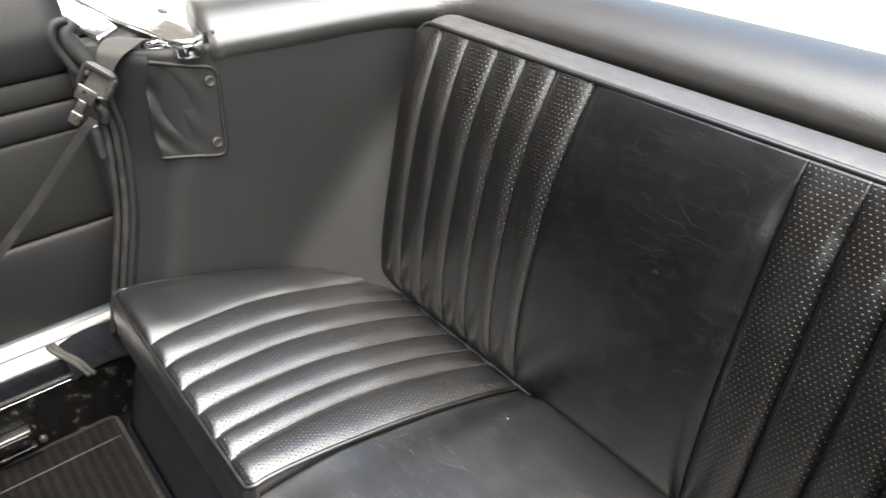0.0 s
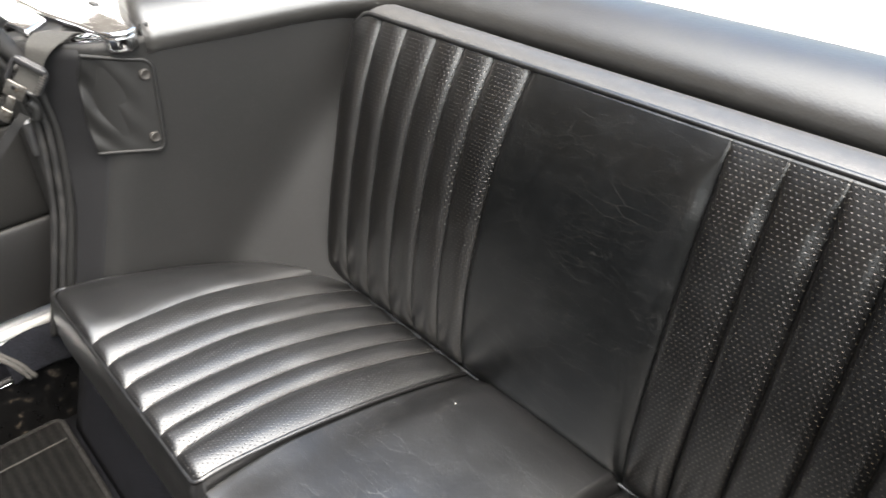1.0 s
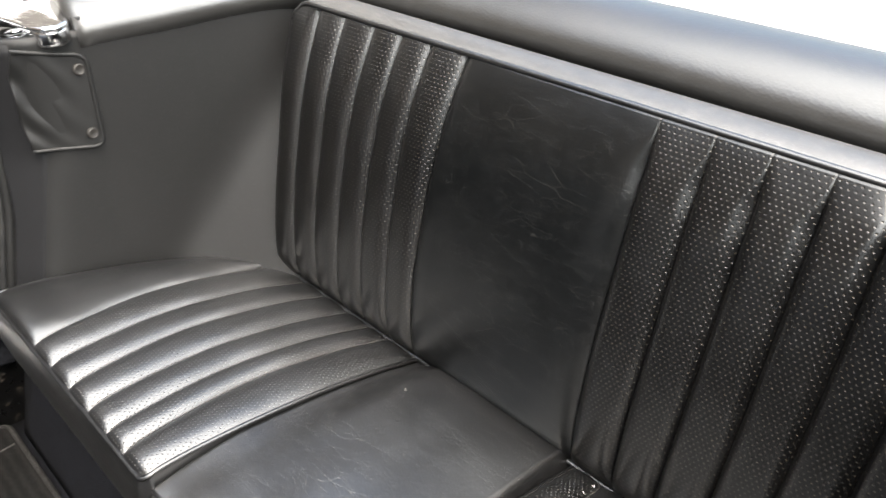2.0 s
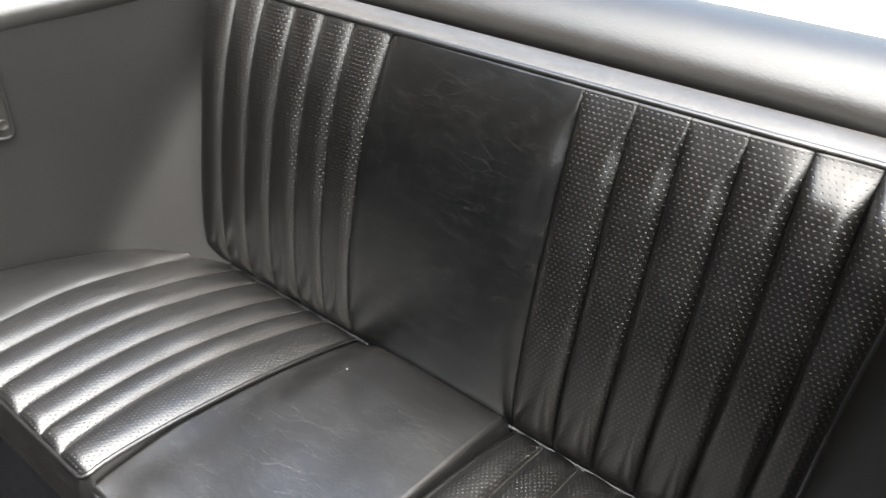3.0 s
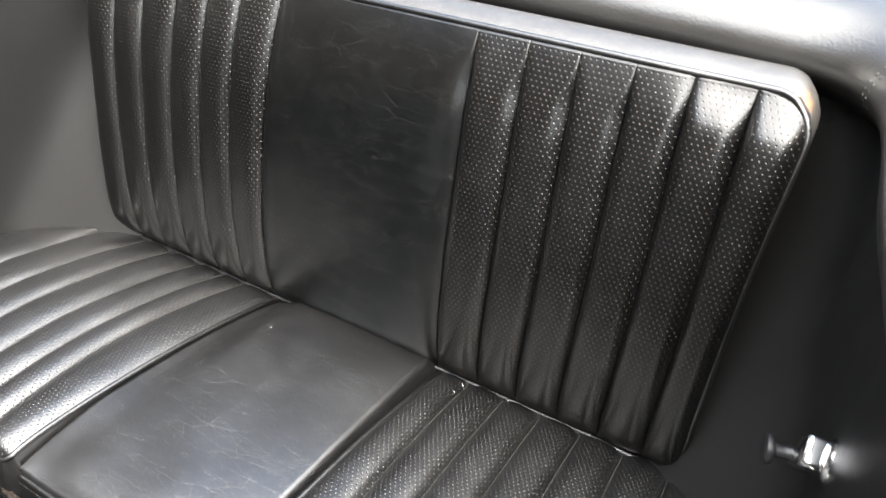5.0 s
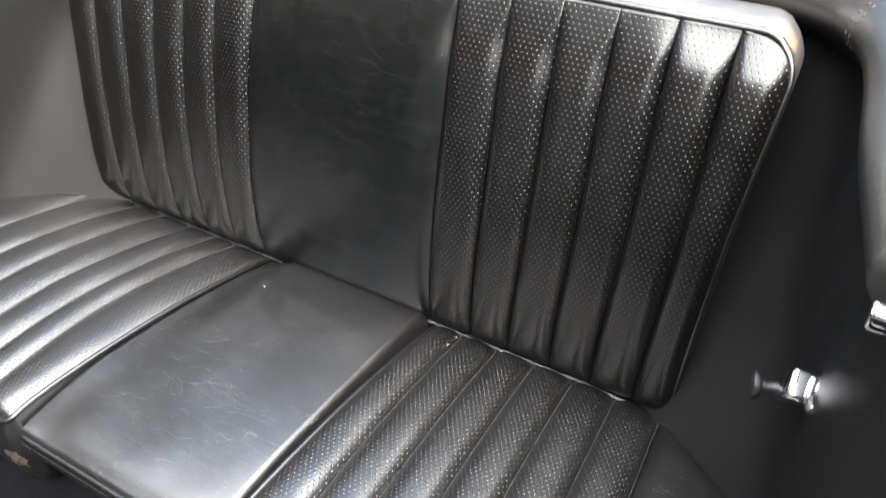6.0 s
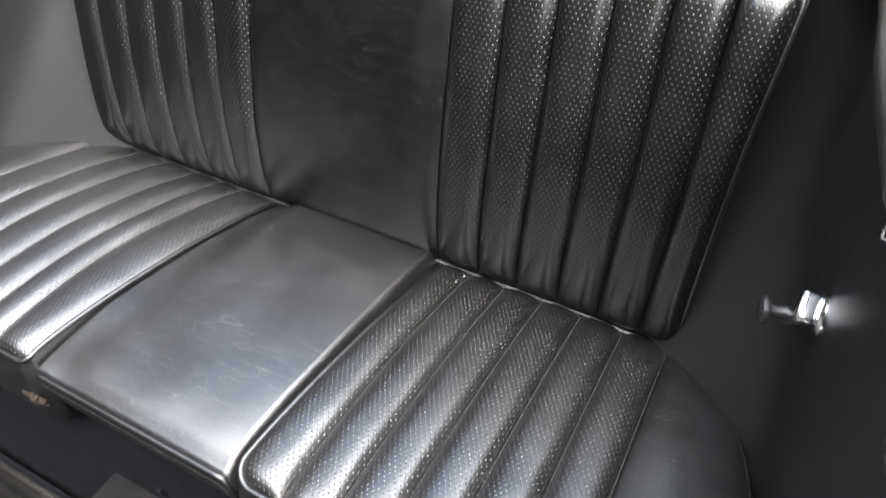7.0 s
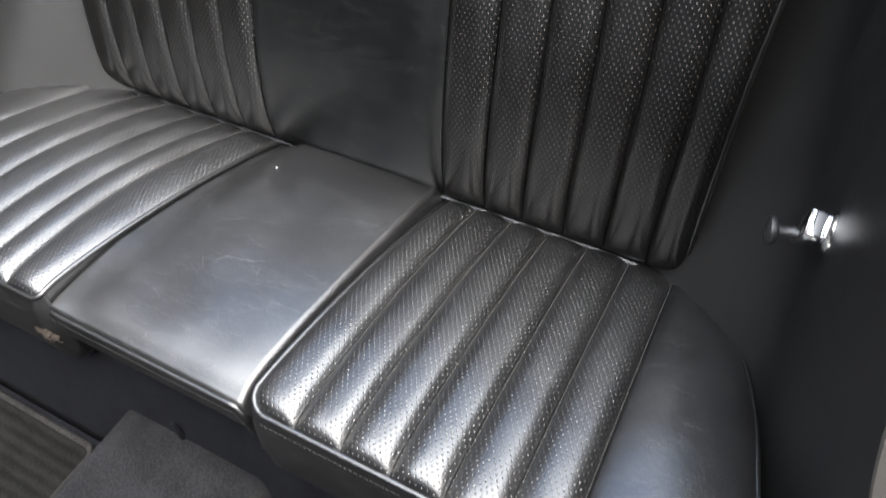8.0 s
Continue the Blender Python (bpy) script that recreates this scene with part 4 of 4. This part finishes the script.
def build_sill():
    ob = thing("door_sill", "bright ribbed aluminium door sill plate", "door sill")

    def plate_fn(x0, x1, z, n=6):
        def fn(u, v):
            x = x0 + u * (x1 - x0)
            return (x, -0.415 - v * 0.95, z + 0.003 * math.sin(math.pi * u)), (x, v)
        return fn
    slab("plate", plate_fn(-0.791, -0.755, 0.252), 10, 6, (0, 0, -0.012), M_ALU, ob)
    slab("rib", plate_fn(-0.819, -0.806, 0.254), 8, 6, (0, 0, -0.02), M_ALU, ob)
    slab("groove", plate_fn(-0.846, -0.788, 0.241), 4, 6, (0, 0, -0.02), M_RUBBER, ob)
    slab("rib", plate_fn(-0.848, -0.827, 0.255), 8, 6, (0, 0, -0.02), M_ALU, ob)
    tagged(box("rocker_wall", (-0.90, -1.40, 0.03), (-0.762, -0.415, 0.236), M_STEEL, bevel=0.004), "black painted steel sill side with rust stains", "sill side", kind="structure")

    edge = thing("sill_carpet", "black carpet strip over the sill side with a frayed bound edge", "carpet")

    def strip(u, v):
        y = -0.44 - u * 0.90
        a = smooth(0, 0.35, v)
        return (-0.764 + 0.012 * a, y, 0.250 - 0.045 * v + 0.002 * noise.noise(Vector((y * 40, v * 3, 0)))), (y, v)
    slab("strip", strip, 60, 8, (-0.006, 0, -0.002), M_CARPET, edge)
    tube("binding", [(-0.748, -0.50 - i * 0.03, 0.205) for i in range(28)], 0.0058, M_RUBBER, edge, "dark binding tube")
    tube("chrome_strip", [(-0.751, -0.50 - i * 0.03, 0.195) for i in range(28)], 0.0022, M_CHROME, edge, "thin chrome strip")

    def corner(u, v):
        y = -0.415 - u * 0.110
        return (-0.775 + v * 0.045 + 0.01 * u, y, 0.258 + 0.010 * math.sin(u * 3) - 0.05 * v * v + 0.004 * u), (u, v)
    slab("corner_flap", corner, 16, 12, (0, 0, -0.006), M_CARPET, edge)
    tube("flap_binding", curve_through([(-0.773, -0.540, 0.262), (-0.755, -0.535, 0.258), (-0.735, -0.515, 0.238), (-0.722, -0.500, 0.208)], 16), 0.0048, M_WEB, edge, "worn grey bound edge")
    tube("flap_binding", curve_through([(-0.773, -0.532, 0.262), (-0.755, -0.527, 0.258), (-0.735, -0.507, 0.238), (-0.722, -0.492, 0.208)], 16), 0.0048, M_WEB, edge, "worn grey bound edge")

    rail = thing("seat_slide", "steel front seat slide bolted to the sill side", "seat slide")
    box("bracket", (-0.762, -0.80, 0.126), (-0.740, -0.615, 0.136), M_ZINC, rail, bevel=0.003)
    box("bracket_side", (-0.739, -0.80, 0.112), (-0.733, -0.62, 0.134), M_STEEL, rail, bevel=0.002)
    lathe("bolt", [(0.007, 0), (0.007, 0.006), (0.004, 0.008), (0.001, 0.008)], Matrix.Translation((-0.73, -0.603, 0.118)) @ Euler((0, radians(90), 0)).to_matrix().to_4x4(), M_ZINC, rail, sides=14)
    lathe("bolt", [(0.011, 0), (0.011, 0.005), (0.005, 0.007), (0.001, 0.007)], Matrix.Translation((-0.762, -0.600, 0.165)) @ Euler((0, radians(90), 0)).to_matrix().to_4x4(), M_STEEL, rail, sides=14)
    box("rusty_foot", (-0.758, -0.72, 0.094), (-0.738, -0.615, 0.101), M_STEEL, rail, bevel=0.002)


build_sill()


def build_rail_end():
    ob = thing("rail_end_cap", "small polished chrome cap on the end of the padded rail", "chrome trim")
    box("cap", (0.566, -0.236, 0.728), (0.612, -0.2205, 0.744), M_CHROME, ob, bevel=0.004, segments=3)


build_rail_end()


def build_torn_hide():
    """Frayed tan hide hanging out under the corner of the cushion."""
    ob = thing("torn_hide", "frayed tan hide scrap under the black cushion corner", "leather scrap")
    rng = random.Random(11)
    for k in range(6):
        x = -0.184 + 0.0062 * k + rng.uniform(-0.002, 0.002)
        top = Vector((x, -0.4425, 0.338 + rng.uniform(-0.004, 0.004)))
        tip = top + Vector((rng.uniform(-0.006, 0.006), rng.uniform(-0.004, 0.002), -rng.uniform(0.006, 0.022)))
        mid = (top + tip) / 2 + Vector((rng.uniform(-0.003, 0.003), -0.003, 0))
        ribbon("strip", curve_through([top, mid, tip], 7), [Vector((0.0062, 0, 0.0010)) * (1 - 0.07 * q) for q in range(7)], 0.0012, M_TAN, ob)


build_torn_hide()


def build_mats():
    for side in (-1, 1):
        ob = thing("floor_mat", "dark ribbed carpet floor mat with a bound edge", "floor mat", group="floor mats")
        inner, outer = 0.180, 0.735
        pts = []
        r = 0.016
        for cx, cy, a0 in ((outer - r, -0.482 - r, 0), (inner + r, -0.482 - r, 90), (inner + r, -1.3, 180), (outer - r, -1.3, 270)):
            for k in range(7):
                a = radians(a0 + k * 15)
                pts.append((XC + side * (cx + r * math.cos(a)), cy + r * math.sin(a)))
        bm = bmesh.new()
        f = bm.faces.new([bm.verts.new((x, y, 0.072)) for x, y in pts])
        got = bmesh.ops.extrude_face_region(bm, geom=[f])
        bmesh.ops.translate(bm, vec=(0, 0, -0.010), verts=[g for g in got["geom"] if isinstance(g, bmesh.types.BMVert)])
        from_bmesh("carpet", bm, M_MAT, ob)
        tube("binding", [(x, y, 0.070) for x, y in pts], 0.0048, M_BINDING, ob, "dark grey bound edge", closed=True)
        tube("stitched_line", [(XC + side * (outer - 0.06), -0.49 - i * 0.02, 0.073) for i in range(40)], 0.0015, M_THREAD_SEAM, ob, "grey stitched line", sides=6)


build_mats()


def build_crank():
    ob = thing("window_crank", "chrome quarter window crank with a black knob on the side trim", "window crank")
    base = on_trim(1, -0.124, 0.545, -0.006)
    out = Euler((0, radians(-90), 0)).to_matrix().to_4x4()
    lathe("escutcheon", [(0.019, -0.004), (0.0195, 0.004), (0.017, 0.007), (0.012, 0.009)], Matrix.Translation(base) @ out, M_CHROME, ob, sides=32)
    d = Vector((-0.010, 0.042, -0.068)).normalized()
    side = Vector((1, 0, 0))
    side = (side - d * side.dot(d)).normalized()
    flat = d.cross(side)
    m = Matrix((( *[d.x], side.x, flat.x, 0), (d.y, side.y, flat.y, 0), (d.z, side.z, flat.z, 0), (0, 0, 0, 1)))
    hub = Matrix.Translation(base + Vector((-0.018, 0.004, -0.006))) @ m
    arm = box("arm", (-0.018, -0.009, -0.014), (0.020, 0.009, 0.014), M_CHROME, ob, bevel=0.0045, segments=3)
    arm.matrix_basis = hub
    tip = box("arm_tip", (0.016, -0.006, -0.009), (0.046, 0.004, 0.009), M_CHROME, ob, bevel=0.0035, segments=3)
    tip.matrix_basis = hub
    end = hub @ Vector((0.036, -0.006, 0))
    k = Matrix.Translation(end) @ Euler((0, radians(-90), radians(14))).to_matrix().to_4x4()
    lathe("knob", [(0.0070, 0), (0.0060, 0.003), (0.0056, 0.009), (0.0066, 0.014), (0.0122, 0.0165), (0.0135, 0.019), (0.0130, 0.022), (0.0100, 0.0235), (0.001, 0.024)], k, M_PLASTIC, ob, "black plastic knob")


build_crank()


def build_front_seat(side):
    ob = thing("front_seat", "black leather front seat, only its rear edge in view", "seat", group="front seats")

    def cush(u, v):
        a, b = 2 * u - 1, 2 * v - 1
        x = XC + side * 0.42 + 0.25 * a
        y = -0.98 + 0.27 * b
        z = 0.33 - 0.05 * abs(a) ** 6 - 0.06 * abs(b) ** 6
        return (x, y, z), (x, y)
    slab("seat", cush, 20, 20, (0, 0, -0.16), M_LEATHER, ob)

    def back(u, v):
        a = 2 * u - 1
        x = XC + side * 0.42 + 0.25 * a * (1 - 0.12 * v ** 3)
        z = 0.30 + 0.48 * v
        return (x, -0.76 - 0.03 * v - 0.05 * v ** 6, z), (x, z)
    slab("backrest", back, 20, 20, (0, -0.11, 0), M_LEATHER, ob)
    box("base", (XC + side * 0.42 - 0.2, -1.2, 0.07), (XC + side * 0.42 + 0.2, -0.80, 0.2), M_STEEL, ob, bevel=0.01)


build_front_seat(-1)
build_front_seat(1)


def build_front():
    """Dashboard and scuttle, which close the cabin ahead of the seats."""
    ob = thing("dashboard", "black padded dashboard closing the front of the cabin", "dashboard")

    def dash(u, v):
        x = XC + (u - 0.5) * 1.5
        a = v * math.pi / 2
        return (x, -1.55 - 0.35 * math.sin(a), 0.06 + 0.74 * math.sin(a) ** 0.5), (x, v)
    slab("pad", dash, 16, 14, (0, -0.04, -0.02), M_RAIL, ob)


build_front()


def build_tab():
    ob = thing("seat_tab", "dark carpet tab hanging below the seat front", "tab")
    box("tab", (-0.045, -0.436, 0.150), (-0.036, -0.430, 0.205), M_CARPET, ob, bevel=0.002)


build_tab()


def build_lint():
    """Pale specks of lint lying on the leather."""
    rng = random.Random(5)
    for x, y, z, length in ((-0.095, -0.095, 0.3335, 0.006), (0.172, -0.025, 0.2985, 0.008), (0.173, -0.049, 0.3095, 0.006), (0.34, -0.012, 0.2925, 0.004), (0.02, -0.03, 0.3165, 0.003), (0.235, -0.015, 0.2935, 0.004), (0.285, -0.012, 0.2925, 0.004)):
        ob = thing("lint_speck", "pale speck of lint on the black seat leather", "lint", group="lint specks")
        a = rng.uniform(0, 3.1)
        d = Vector((math.cos(a), math.sin(a), 0.1)) * length / 4
        p = Vector((x, y, z + 0.001))
        tube("fibre", curve_through([p - d, p + Vector((0.0006, 0.0004, 0.0005)), p + d], 5), 0.00036, M_LINT, ob, sides=5)


build_lint()
